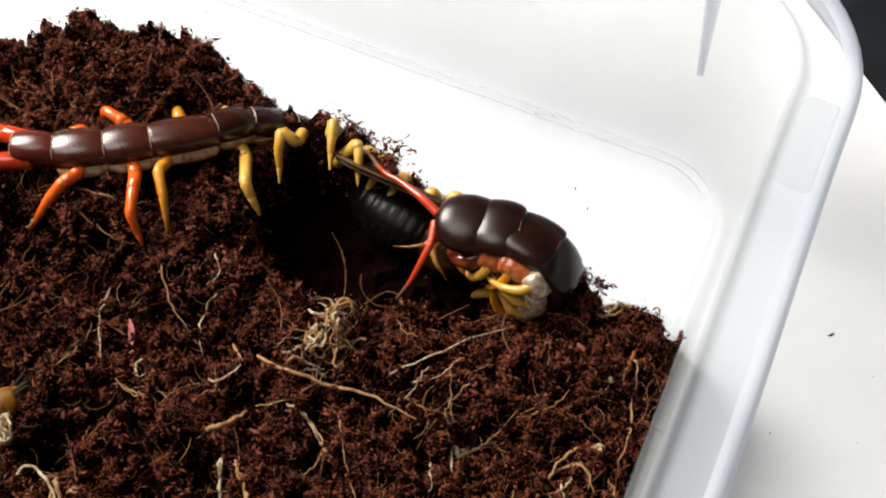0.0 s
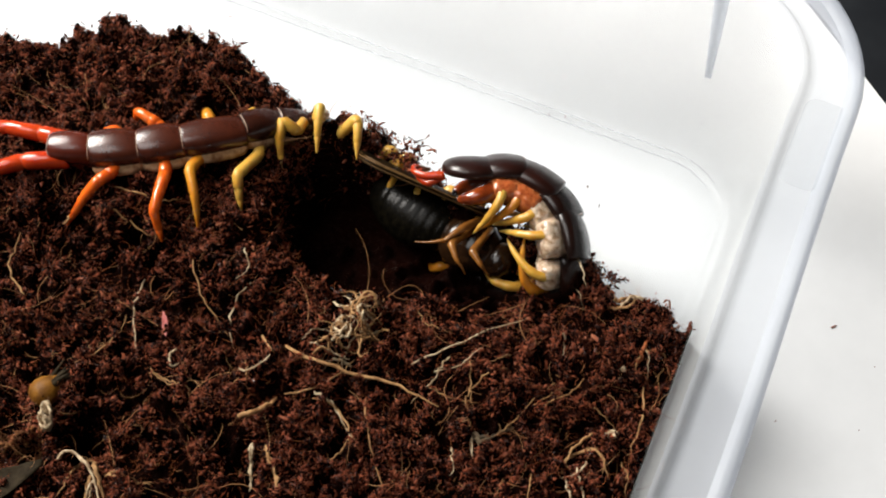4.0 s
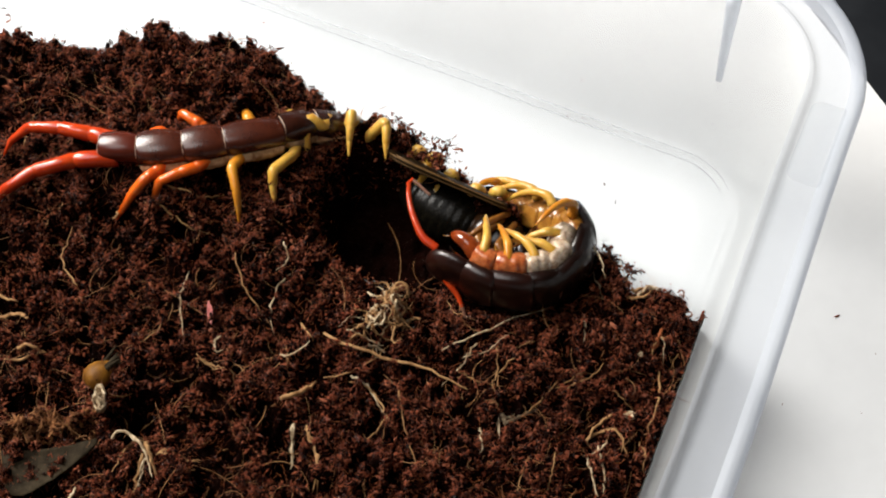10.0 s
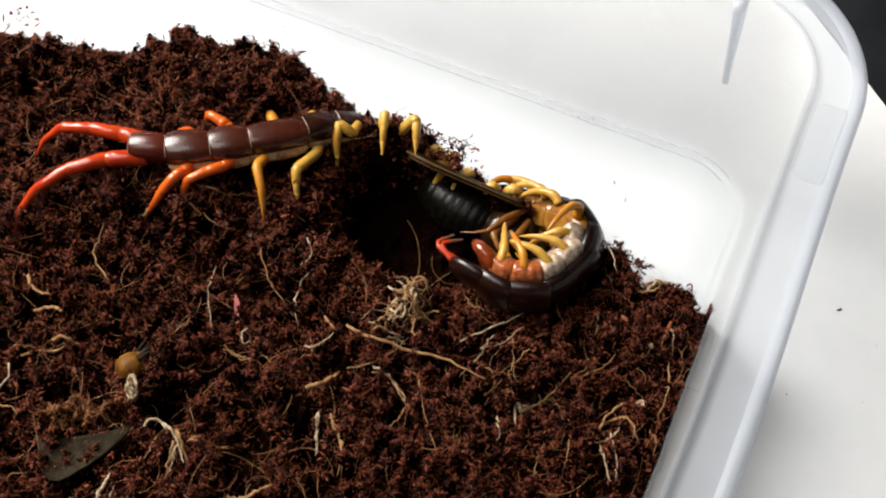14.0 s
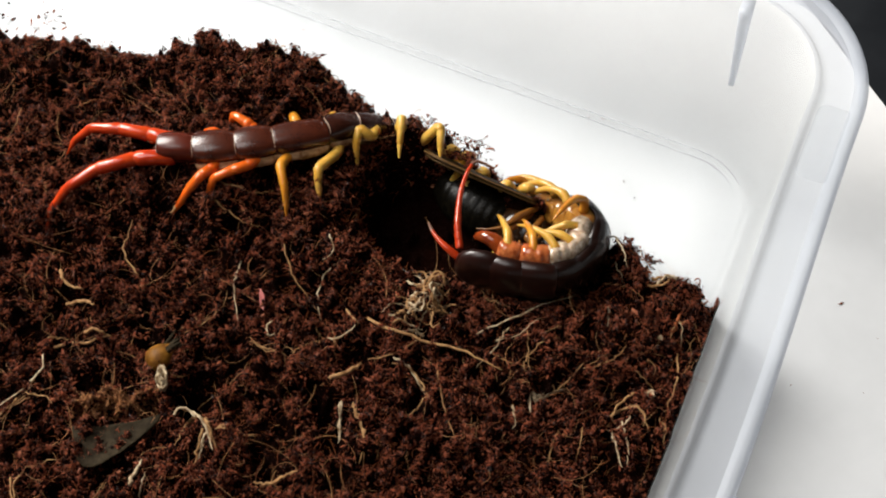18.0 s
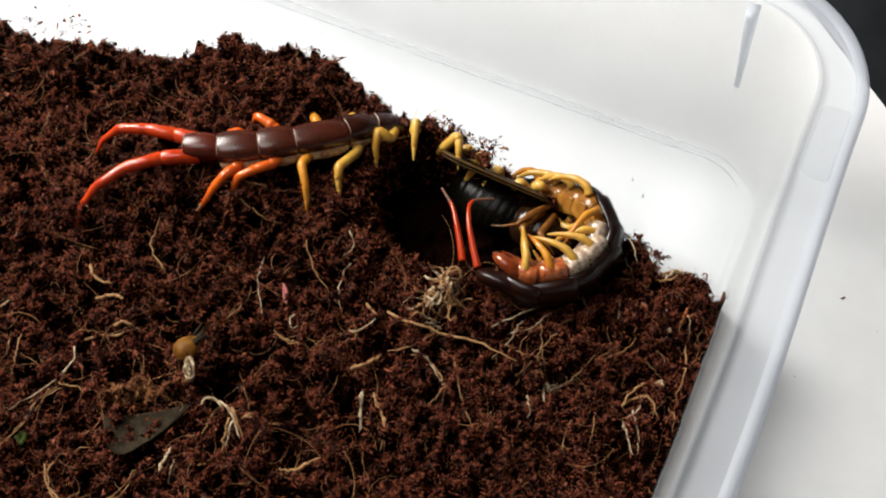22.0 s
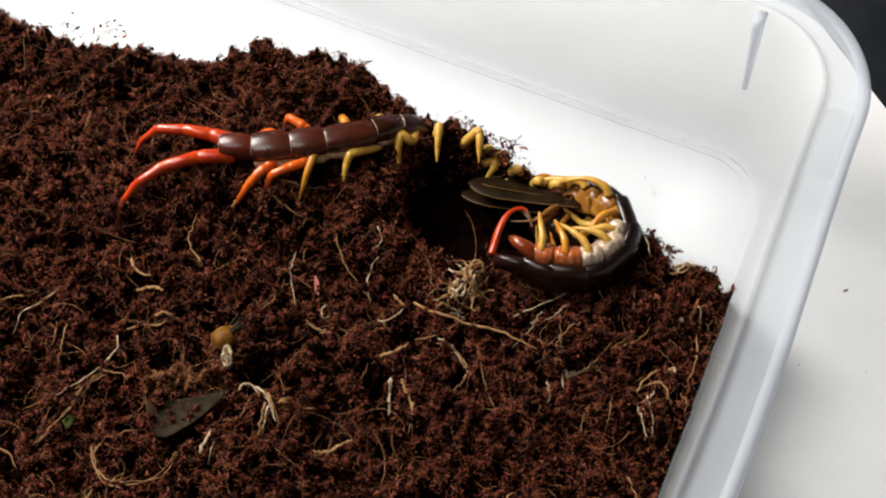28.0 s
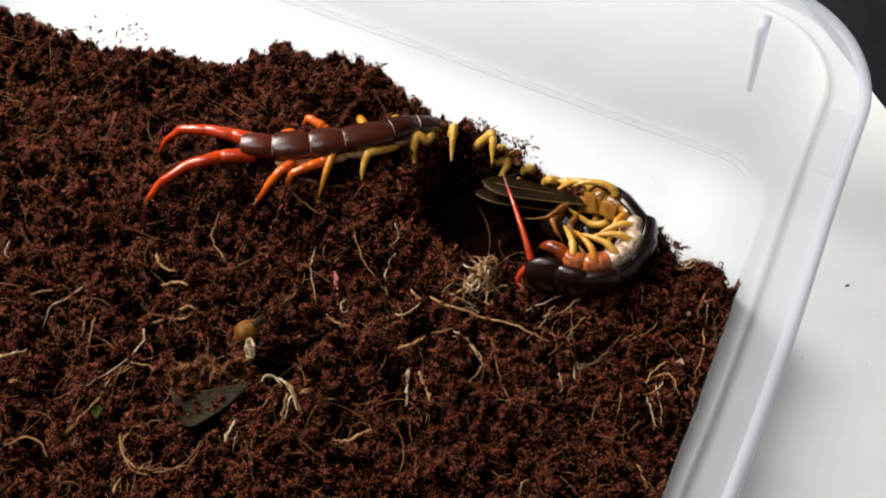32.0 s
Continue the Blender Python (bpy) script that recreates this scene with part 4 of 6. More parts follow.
def belly_plate(length, half):
    xs = [-0.46, -0.4, 0.0, 0.4, 0.46]
    g = [0.8, 0.95, 1.0, 0.95, 0.8]
    return loft("sternite", [oval_ring(x * length, half * 0.5 * k, 0.0006, 0.0005 * k, 12, -0.0036) for x, k in zip(xs, g)], BELLY)


def leg_mesh(points, radii, mat, name="leg"):
    """A jointed leg: thick near the body, swollen at each joint, ending in a thin claw."""
    path, r = [], []
    pts = np.array(points)
    for k in range(len(pts) - 1):
        a, b, ra, rb = pts[k], pts[k + 1], radii[k], radii[k + 1]
        for u, f in ((0.0, 0.86), (0.06, 1.02), (0.5, 0.98), (0.9, 1.06), (0.97, 0.95)):
            path.append(a + (b - a) * u)
            r.append((ra + (rb - ra) * u) * f)
    path.append(pts[-1])
    r.append(radii[-1])
    return tubes_mesh(name, [(np.array(path), np.array(r))], mat, 10)


def gripping_leg(side, mat, seed, back):
    """Leg of the front body, curled in under the belly, tapering to a fine point."""
    rng = random.Random(seed)
    w, j, sway = rng.uniform(0.97, 1.10), rng.uniform(-0.0006, 0.0006), rng.uniform(0.0036, 0.0056)
    pts = np.array([(0, side * 0.0038, -0.0016), (0.0006, side * 0.0062 * w, -0.0026), (sway * 0.25, side * 0.0071 * w, -0.0050 + j), (sway * 0.55, side * 0.0067 * w, -0.0080 + j), (sway * 0.82, side * 0.0054 * w, -0.0106 + j), (sway, side * 0.0040, -0.0126 + j)])
    if back:
        s = 0.55 if back == 2 else 1.0
        pts = np.array([(0, side * 0.0038, -0.0014), (-0.0014, side * 0.0056, -0.0020 + j), (-0.0040 * s, side * 0.0062 * w, -0.0032 + j), (-0.0066 * s, side * 0.0058, -0.0044 + j), (-0.0090 * s, side * 0.0046, -0.0056), (-0.0108 * s, side * 0.0030 * w, -0.0066)])
    u = np.linspace(0, 1, 22)
    r = np.interp(u, [0, 0.12, 0.45, 0.75, 0.93, 1], [0.00112, 0.00114, 0.00090, 0.00060, 0.00030, 0.00005])
    r *= 1 + 0.07 * np.cos(2 * np.pi * u * 5)
    return tubes_mesh("leg", [(spline(pts, 22), r)], mat, 10)


def ridge_leg(s):
    """A leg that reaches over the ridge of soil: back to the knee, then straight down."""
    pts = [(0.0010, -0.0042, -0.0008), (-0.0002, -0.0050, 0.0044 * s), (0.0026, -0.0066, 0.0088 * s), (0.0034, -0.0080, 0.0084 * s), (0.0034, -0.0092, 0.0040 * s), (0.0034, -0.0104, -0.0014 * s)]
    return leg_mesh(pts, (0.0012, 0.0013, 0.0013, 0.0011, 0.0006, 0.0001), LEG_YELLOW)


REAR_LEGS = {   # knee and tip of the near legs, from the flank, in millimetres: x forwards, y outwards, z up
    1: ((-3.6, 3.4, 0.6), (-7.0, 6.0, -1.6), (-11.6, 9.6, -6.4)), 2: ((-6.2, 2.6, 0.8), (-11.0, 3.6, -0.2), (-14.0, 6.0, -6.6)),
    3: ((-0.3, 3.8, -0.3), (-0.4, 6.6, -2.6), (0.0, 10.2, -7.4)), 4: ((-1.4, 3.8, 0.8), (-1.6, 5.6, -1.8), (-0.6, 9.0, -7.4)),
    5: ((-3.0, 3.8, 2.0), (-3.6, 5.4, -0.8), (-3.4, 8.0, -6.6)), 6: ((-2.4, 3.2, 2.6), (-3.0, 4.6, -0.4), (-2.8, 6.6, -5.8))}


# near legs whose knees stand up beside the plates: root, knee, shin and claw
RAISED = {3: ((-43.9, 4.7, 9.5), (-47.9, -1.3, 12.0), (-47.4, -6.5, 10.5), (-47.5, -9.1, 7.5), (-47.9, -11.2, 4.0)), 4: ((-35.2, 8.2, 9.5), (-39.6, 2.8, 11.5), (-39.6, 0.3, 10.0), (-39.3, -1.5, 8.3), (-39.0, -2.9, 6.6)),
          5: ((-28.2, 14.3, 9.0), (-31.3, 14.0, 11.0), (-30.4, 10.6, 9.0), (-29.5, 8.9, 6.5), (-28.6, 6.7, 4.0)), 6: ((-22.8, 19.4, 8.0), (-23.1, 21.5, 10.0), (-22.1, 18.5, 9.0), (-21.2, 16.0, 7.0), (-20.2, 13.4, 5.0))}

ROOTS_AT = {3: (-44.3, 8.0, 8.0), 4: (-33.8, 13.2, 8.0), 5: (-28.4, 17.7, 8.0), 6: (-22.9, 22.6, 6.0)}


def rear_leg(side, k, mat):
    a, b, c = (np.array(q) for q in REAR_LEGS[k])
    if side > 0:
        tuck = 1.0 if k == 3 else 0.3
        a, b, c = a * (1.0, 0.8 * tuck, 1.3 * tuck), b * (0.9, 0.8 * tuck, 0.9), c * (0.9, 0.7 * tuck, 0.9)
        if k == 1:
            a, b, c = np.array((-1.6, 1.2, 0.3)), np.array((-3.2, 1.6, -0.6)), np.array((-5.0, 1.2, -3.0))
        if k == 2:
            a, b, c = np.array((-2.2, 2.6, 1.4)), np.array((-4.6, 5.0, 1.2)), np.array((-6.2, 5.6, -3.4))
    base = np.array((0.0016 if k > 3 else 0.0, 0.0036, -0.0014))
    flip = np.array((1, side, 1))
    pts = [base * flip] + [(base + q * MM) * flip for q in (a * 0.45 + np.array((0, 0.6, 0.2)), a, b, b * 0.4 + c * 0.6, c)]
    return leg_mesh(pts, (0.0014, 0.00135, 0.00125, 0.00105, 0.00078, 0.00024), mat)


def build_centipede():
    body = thing("centipede", None, "large glossy dark brown centipede with yellow legs and red tail", "centipede")
    fine = spline(TAIL_SPINE, 400)
    total = sum(LENGTHS)
    done = 0.0
    still = []
    for length in LENGTHS:
        still.append((done + length / 2) / total)
        done += length
    ats = frames_on(fine)
    rear_legs = {}
    for k, u in enumerate(still):
        length = LENGTHS[k] * MM * np.linalg.norm(np.diff(fine[:, :3], axis=0), axis=1).sum() / total
        m = ats[int(u * 399)]
        wide = (0.0033, 0.0040, 0.0040, 0.0037, 0.0034, 0.0032, 0.0034)[k]
        seg = part("segment", trunk(length * 0.96, wide * (1.40 if 0 < k < 4 else 1.12 if k > 4 else 1.24 if k else 0.98), SKIN if k else SHELL_END, -0.0020, 0.0026), body, "", m)
        part("tergite", tergite(length * 1.04, wide, 0.0026, (SHELL_END, SHELL_TAIL, SHELL_TAIL, SHELL_TAIL, MID_SHELL, MID_SHELL, SHELL)[k], swell=0.0005), seg, "glossy red-brown back plate" if k < 4 else "")
        # pale plate edge, with the highlight along it put into its colour
        edge = tubes_mesh("plate_edge", [([(-0.53 * length * 1.04 + 0.0001, y, z + 0.00010) for _, y, z in shell_ring(0, wide * 0.95, 0.00290, -0.0009)[7:16]], 0.00008)], SEAM_GLINT, 6)
        part("plate_edge", edge, seg, "thin pale rear edge of the plate, its glint in the colour")
        part("sternite", belly_plate(length, wide), seg)
        mat = LEG_ORANGE if 0 < k < 3 else LEG_AMBER if k == 3 else LEG_YELLOW
        label = "orange-red jointed leg" if k < 3 else "yellow jointed leg"
        if k == 0:
            near = [(-0.001, -0.0020, -0.0010), (-0.0100, -0.0036, 0.0002), (-0.0188, -0.0068, 0.0004), (-0.0258, -0.0115, -0.0012), (-0.0300, -0.0160, -0.0044), (-0.0312, -0.0205, -0.0080)]
            far = [(-0.001, 0.0020, -0.0008), (-0.0078, 0.0032, 0.0002), (-0.0150, 0.0042, 0.0008), (-0.0225, 0.0046, 0.0002), (-0.0275, 0.0028, -0.0030), (-0.0300, 0.0008, -0.0062)]
            for pts in (near, far):
                part("terminal_leg", leg_mesh(pts, (0.0021, 0.0018, 0.00155, 0.0012, 0.0008, 0.0002), LEG_RED, "terminal_leg"), seg, "long red trailing tail leg")
        else:
            for side in (1, -1):
                mesh = rear_leg(side, k, mat)
                if side < 0 and k in RAISED:
                    mesh = leg_mesh([m.inverted() @ (Vector(p) * MM) for p in (ROOTS_AT[k],) + RAISED[k]], (0.0012, 0.0013, 0.0012, 0.00095, 0.00066, 0.00022), mat)
                rear_legs[k, side] = part("leg", mesh, seg, label)
    movers = []
    for k in range(MOVING):
        step = 0.0078 * STEPS[k]
        seg = part("segment", soft_flank(step, 0.0074, FLANK if k < MOVING - 2 else FLANK_RED, k) if k > 8 else trunk(step, 0.0042, BELLY, 0.0, 0.0034), body)
        part("tergite", tergite(step * 1.12 + 0.0022, float(np.interp(k, (0, 6, 9), (0.0042, 0.0044, 0.0055))), 0.0034, SHELL if k < MOVING - 2 else SHELL_FRONT, low=-0.0004 if k < 9 else 0.0004, swell=0.0005 if k > 8 else 0.0), seg)
        rear = -0.5 * (step * 1.12 + 0.0022)
        part("plate_edge", tubes_mesh("plate_edge", [([(rear + 0.0001, y, z + 0.0002) for _, y, z in shell_ring(0, 0.0035, 0.0036, -0.0010)[4:13]], 0.00007)], SEAM_DARK, 6), seg, "thin brown rear edge of the plate")
        part("sternite", belly_plate(step, 0.005), seg)
        for side in (1, -1):
            over = side < 0 and 0 < k < 3
            if side < 0 and k == 0:
                continue
            part("leg", ridge_leg((0, 1.0, 0.5)[k]) if over else gripping_leg(side, LEG_YELLOW if k % 4 else LEG_AMBER, 100 + 10 * k + side, 2 if k < 5 else k < 8), seg, "yellow jointed leg")
        movers.append(seg)
    # head: a rounded shield, fangs below, eyes and antennae in front
    rings = []
    for x, g in ((-0.0046, 0.60), (-0.0044, 0.78), (-0.003, 0.95), (-0.0008, 1.0), (0.0016, 0.92), (0.0032, 0.74), (0.0042, 0.50), (0.0046, 0.22)):
        rings.append(oval_ring(x * 1.18, 0.0062 * g, 0.0030 * g ** 0.7, 0.0015 * g, 18, 0.0006))
    head = part("head", loft("head", rings, SHELL_FRONT), body, "smooth rounded dark head shield")
    for s in (1, -1):
        claw = [(-0.0056, s * 0.0030, -0.0020), (-0.0034, s * 0.0052, -0.0030), (-0.0006, s * 0.0058, -0.0038), (0.0018, s * 0.0044, -0.0046), (0.0030, s * 0.0016, -0.0050)]
        u = np.linspace(0, 1, 16)
        r = np.interp(u, [0, 0.2, 0.45, 0.5, 0.55, 0.72, 0.76, 1], [0.0017, 0.0020, 0.0018, 0.0015, 0.0016, 0.0011, 0.0008, 0.0001])
        fang = part("fang", tubes_mesh("fang", [(spline(claw, 16)[:13], r[:13])], CLAW, 12), head, "orange-brown curved venom claw")
        part("fang_tip", tubes_mesh("fang_tip", [(spline(claw, 16)[12:], r[12:])], EYE, 10), fang, "black hooked claw tip")
        bm = bmesh.new()
        bmesh.ops.create_uvsphere(bm, u_segments=10, v_segments=6, radius=0.0005, matrix=Matrix.Translation((0.0032, s * 0.0030, 0.0010)))
        part("eye", from_bm("eye", bm, EYE), head)
    feelers = []
    for s in (0, 1):
        pieces = []
        for k in range(ANT):
            r0, r1 = 0.00098 - 0.00068 * k / ANT, 0.00098 - 0.00068 * (k + 1) / ANT
            half = ANT_LEN / ANT / 2
            xs = np.linspace(-half * 1.06, half * 1.06, 9)
            rr = np.linspace(r0, r1, 9) * np.array([0.8, 1.05, 0.9, 1.05, 0.9, 1.05, 0.9, 1.05, 0.8])
            pieces.append(part("antenna_piece", tubes_mesh("antenna_piece", [(np.stack([xs, 0 * xs, 0 * xs], -1), rr)], LEG_RED if k < ANT - 3 else ANT_TIP, 8), body, "thin red beaded antenna" if k < ANT - 3 else "grey-brown antenna tip"))
        feelers.append(pieces)
    return movers, head, feelers, rear_legs


ANT, ANT_LEN = 14, 0.027
SEGMENTS, HEAD, FEELERS, REAR = build_centipede()


def centipede_at(t):
    """Poses of the moving segments (rear first), the head and the antenna pieces at t."""
    front, fa, fb = state(t)
    path = spline(np.vstack([np.array(TAIL_SPINE[-2:]), np.array(HIDDEN), front]), 260)
    # leave the still tail: begin where its last segment ends
    d = np.linalg.norm(path[:, :3] - np.array(TAIL_SPINE[-1][:3]), axis=1)
    path = path[int(np.argmin(d)):]
    all_frames = frames_on(spline(path, 401))
    middles = (np.cumsum(STEPS) - 0.5 * np.array(STEPS)) / (sum(STEPS) + 0.5)
    segs = [all_frames[int(round(400 * u))] for u in middles]
    head = all_frames[-1]
    ants = []
    for f in (fa, fb):
        q = spline(f, 2 * ANT + 1)
        tan = np.gradient(q, axis=0)
        row = []
        for k in range(ANT):
            x = Vector(tan[2 * k + 1]).normalized()
            y = Vector((0.1, 0.2, 0.97)).cross(x).normalized()
            row.append(Matrix.Translation(Vector(q[2 * k + 1] * MM)) @ Matrix((x, y, x.cross(y))).transposed().to_4x4())
        ants.append(row)
    return segs, head, ants

# the leg that steps over the ridge, by its knee and claw
over_ridge = centipede_at(32)[0][0].inverted()
OVER_LEG = part("leg", leg_mesh([over_ridge @ (Vector(p) * MM) for p in ((-16.9, 22.2, 2.0), (-15.1, 22.0, 6.0), (-13.0, 23.9, 9.0), (-12.0, 23.1, 9.0), (-10.7, 19.9, 7.0), (-9.6, 17.1, 5.0))], (0.0012, 0.0013, 0.0012, 0.0011, 0.0008, 0.0001), LEG_YELLOW), SEGMENTS[0], "yellow jointed leg")


# knees of the hidden legs, folded above the ridge
for pts in (((-12.4, 24.6, -2.0), (-11.5, 24.7, 1.0), (-9.9, 24.6, 3.0), (-8.7, 25.0, 2.0), (-8.9, 26.2, -2.0), (-9.6, 27.5, -6.0)),
            ((-7.7, 24.8, -2.0), (-7.0, 24.8, 1.0), (-5.7, 24.5, 3.0), (-4.7, 24.9, 2.0), (-5.0, 26.0, -2.0), (-5.6, 27.3, -6.0)),
            ((-2.2, 22.0, -2.0), (-1.6, 22.0, 1.0), (-0.4, 21.7, 3.0), (0.5, 22.0, 2.0), (0.3, 23.1, -2.0), (-0.2, 24.4, -6.0)),
            ((4.5, 20.9, -2.0), (5.1, 20.9, 1.0), (6.3, 20.6, 3.0), (7.3, 21.0, 2.0), (7.2, 22.1, -2.0), (6.8, 23.4, -6.0)),
            ((9.2, 22.1, -2.0), (9.8, 22.1, 1.0), (11.1, 21.9, 3.0), (12.2, 22.3, 2.0), (12.2, 23.5, -2.0), (11.8, 24.8, -6.0))):
    part("leg", leg_mesh([Vector(p) * MM for p in pts], (0.0010, 0.0012, 0.00125, 0.0011, 0.0007, 0.0002), LEG_YELLOW), SEGMENTS[0].parent, "yellow jointed leg")


# ---- the prey ----
def wing_half(u):
    """Half the wing's width, from the root to the rounded tip."""
    if u < 0.72:
        return 0.0042 * (0.35 + 0.65 * (u / 0.72) ** 0.8)
    return 0.0042 * math.sqrt(max(0.004, 1 - ((u - 0.72) / 0.28) ** 2))


def build_roach():
    """A dead cockroach on its side in the hollow: ringed belly up, wings folded behind."""
    roach = thing("cockroach", None, "dead black cockroach with smoky brown wings and amber legs", "cockroach", pose(*(v * MM for v in (-0.0, 17.7, -5.0))))
    axis = Vector((15.7, 12.8, -1.0)) - Vector((-9.8, 18.9, -3.0))
    x = axis.normalized()
    z = (-FORWARD + UP * 0.15 - x * (-FORWARD + UP * 0.15).dot(x)).normalized()
    turn = Matrix((x, z.cross(x), z)).transposed().to_4x4()
    rings = []
    n = 66
    for k in range(n):
        u = k / (n - 1)
        g = max(0.04, math.sin(math.pi * min(1, u * 0.93 + 0.05)) ** 0.55)
        g *= 1 + 0.035 * abs(math.sin(math.pi * u * 10)) ** 0.7
        rings.append(oval_ring((u - 0.5) * 0.0235, 0.0076 * g, 0.0046 * g, 0.0046 * g, 24))
    part("abdomen", loft("abdomen", rings, ROACH), roach, "glossy black ringed abdomen", turn)
    rings = [oval_ring(0.0080 + x0, 0.0062 * g, 0.0044 * g, 0.0040 * g, 20) for x0, g in ((0, 0.5), (0.001, 0.80), (0.003, 1.0), (0.006, 1.02), (0.009, 0.92), (0.0115, 0.70), (0.0130, 0.35))]
    part("thorax", loft("thorax", rings, PREY_BROWN), roach, "wet dark brown thorax", turn)
    rings = [oval_ring(0.0190 + x0, 0.0042 * g, 0.0030 * g, 0.0030 * g, 16) for x0, g in ((0, 0.5), (0.0010, 0.85), (0.0028, 1.0), (0.0046, 0.8), (0.0058, 0.35))]
    part("head", loft("prey_head", rings, PREY_BROWN), roach, "", turn)
    # wings: long thin blades with a rolled front vein
    wings = []
    for k, (tilt, slip, spread) in enumerate(((18, 0.0062, 10), (4, 0.0052, -4), (26, 0.0056, 4))):
        rows = []
        for i in range(25):
            u = math.sin(0.5 * math.pi * i / 24)
            half = wing_half(u)
            rows.append([(0.0145 - 0.030 * u, y * half, 0.0006 * math.cos(y * 1.4) + t0) for y, t0 in ((-1, 0), (-0.5, 0), (0, 0), (0.5, 0), (1, 0), (1, -0.0002), (0.5, -0.0002), (0, -0.0002), (-0.5, -0.0002), (-1, -0.0002))])
        wing = part("wing", loft("wing", rows, WING), roach, "narrow smoky brown wing", turn @ Matrix.Translation((-0.004, slip + 0.0008, 0.0034 - 0.001 * k)) @ pose(0, 0, 0, 62 + tilt, 0, spread))
        vein = [(0.0145 - 0.030 * u, -wing_half(u), 0.0003) for u in np.linspace(0, 0.98, 20)]
        part("vein", tubes_mesh("vein", [(vein, 0.00020)], WING_EDGE, 6), wing)
        wings.append(wing)
    home = roach.matrix_basis.translation
    for pts in (((15.4, 18.9, 1.0), (12.8, 13.0, 4.0), (10.3, 8.6, 3.5), (7.4, 7.1, 3.0), (4.4, 6.6, 2.0)), ((14.5, 16.9, 0.0), (11.7, 8.8, 3.0), (14.0, 6.1, 2.5), (15.7, 5.3, 1.5), (16.7, 4.9, 0.0)), ((17.2, 17.2, 0.0), (16.5, 8.8, 3.0), (19.2, 6.9, 2.5), (20.5, 6.6, 1.0), (21.4, 6.4, 0.0))):
        local = [Vector(p) * MM - home for p in pts]
        part("leg", leg_mesh(local, (0.0008, 0.0009, 0.0005, 0.00025, 0.00010), ROACH_LEG, "roach_leg"), roach, "bent amber spiny leg")
    return roach, wings


ROACH_BODY, WINGS = build_roach()


def spread_wing(tip, root, lean):
    """A wing laid open from tip to root, in the roach's space."""
    a, b = Vector(tip) * MM, Vector(root) * MM
    x = (b - a).normalized()
    z = (-FORWARD + UP * lean)
    z = (z - x * z.dot(x)).normalized()
    m = Matrix((x, z.cross(x), z)).transposed().to_4x4()
    return Matrix.Translation((a + b) / 2 - ROACH_BODY.matrix_basis.translation) @ m


WING_SHUT = (spread_wing((-15.6, 20.0, 5.0), (15.7, 18.2, 4.0), 9.0), spread_wing((-14.8, 19.8, 4.0), (16.0, 18.1, 3.0), 7.0), spread_wing((-14.1, 20.8, 4.0), (14.4, 18.6, 3.0), 12.0))
WING_OPEN = (spread_wing((-8.9, 12.8, 2.5), (19.1, 18.1, 3.0), 1.1), spread_wing((-8.2, 12.2, -2.0), (15.0, 16.2, -1.0), 1.6), spread_wing((-6.4, 15.6, 0.5), (16.5, 20.0, 1.0), 4.0))


# ---- litter on the soil ----
def ground(x, y):
    return float(soil_height(np.array(x), np.array(y)))


def litter(name, pts, r, mat, label, category, lift=0.0006, group="", wave=0.0003, seed=0):
    """A bent strand that lies on the soil through places given in millimetres."""
    rng = np.random.RandomState(seed + int(abs(pts[0][0]) * 10))
    p = spline(np.array([(x, y, 0.0) for x, y in pts]) * MM, 16)
    z = soil_height(p[:, 0], p[:, 1])
    z = np.convolve(np.pad(z, 3, mode="edge"), np.ones(7) / 7, "valid") + 0.0003
    z = np.maximum(z, np.linspace(z[0], z[-1], 16) - 0.0004)
    p[:, 2] = z + lift + r * 0.5 + rng.normal(0, wave * 0.3, 16)
    p[:, :2] += rng.normal(0, wave * 0.5, (16, 2))
    rr = r * np.interp(np.linspace(0, 1, 16), [0, 0.1, 0.6, 1], [0.75, 1, 0.85, 0.35])
    at = Vector(p[0])
    return thing(name, tubes_mesh(name, [(p - p[0], rr)], mat, 6), label, category, Matrix.Translation(at), group)


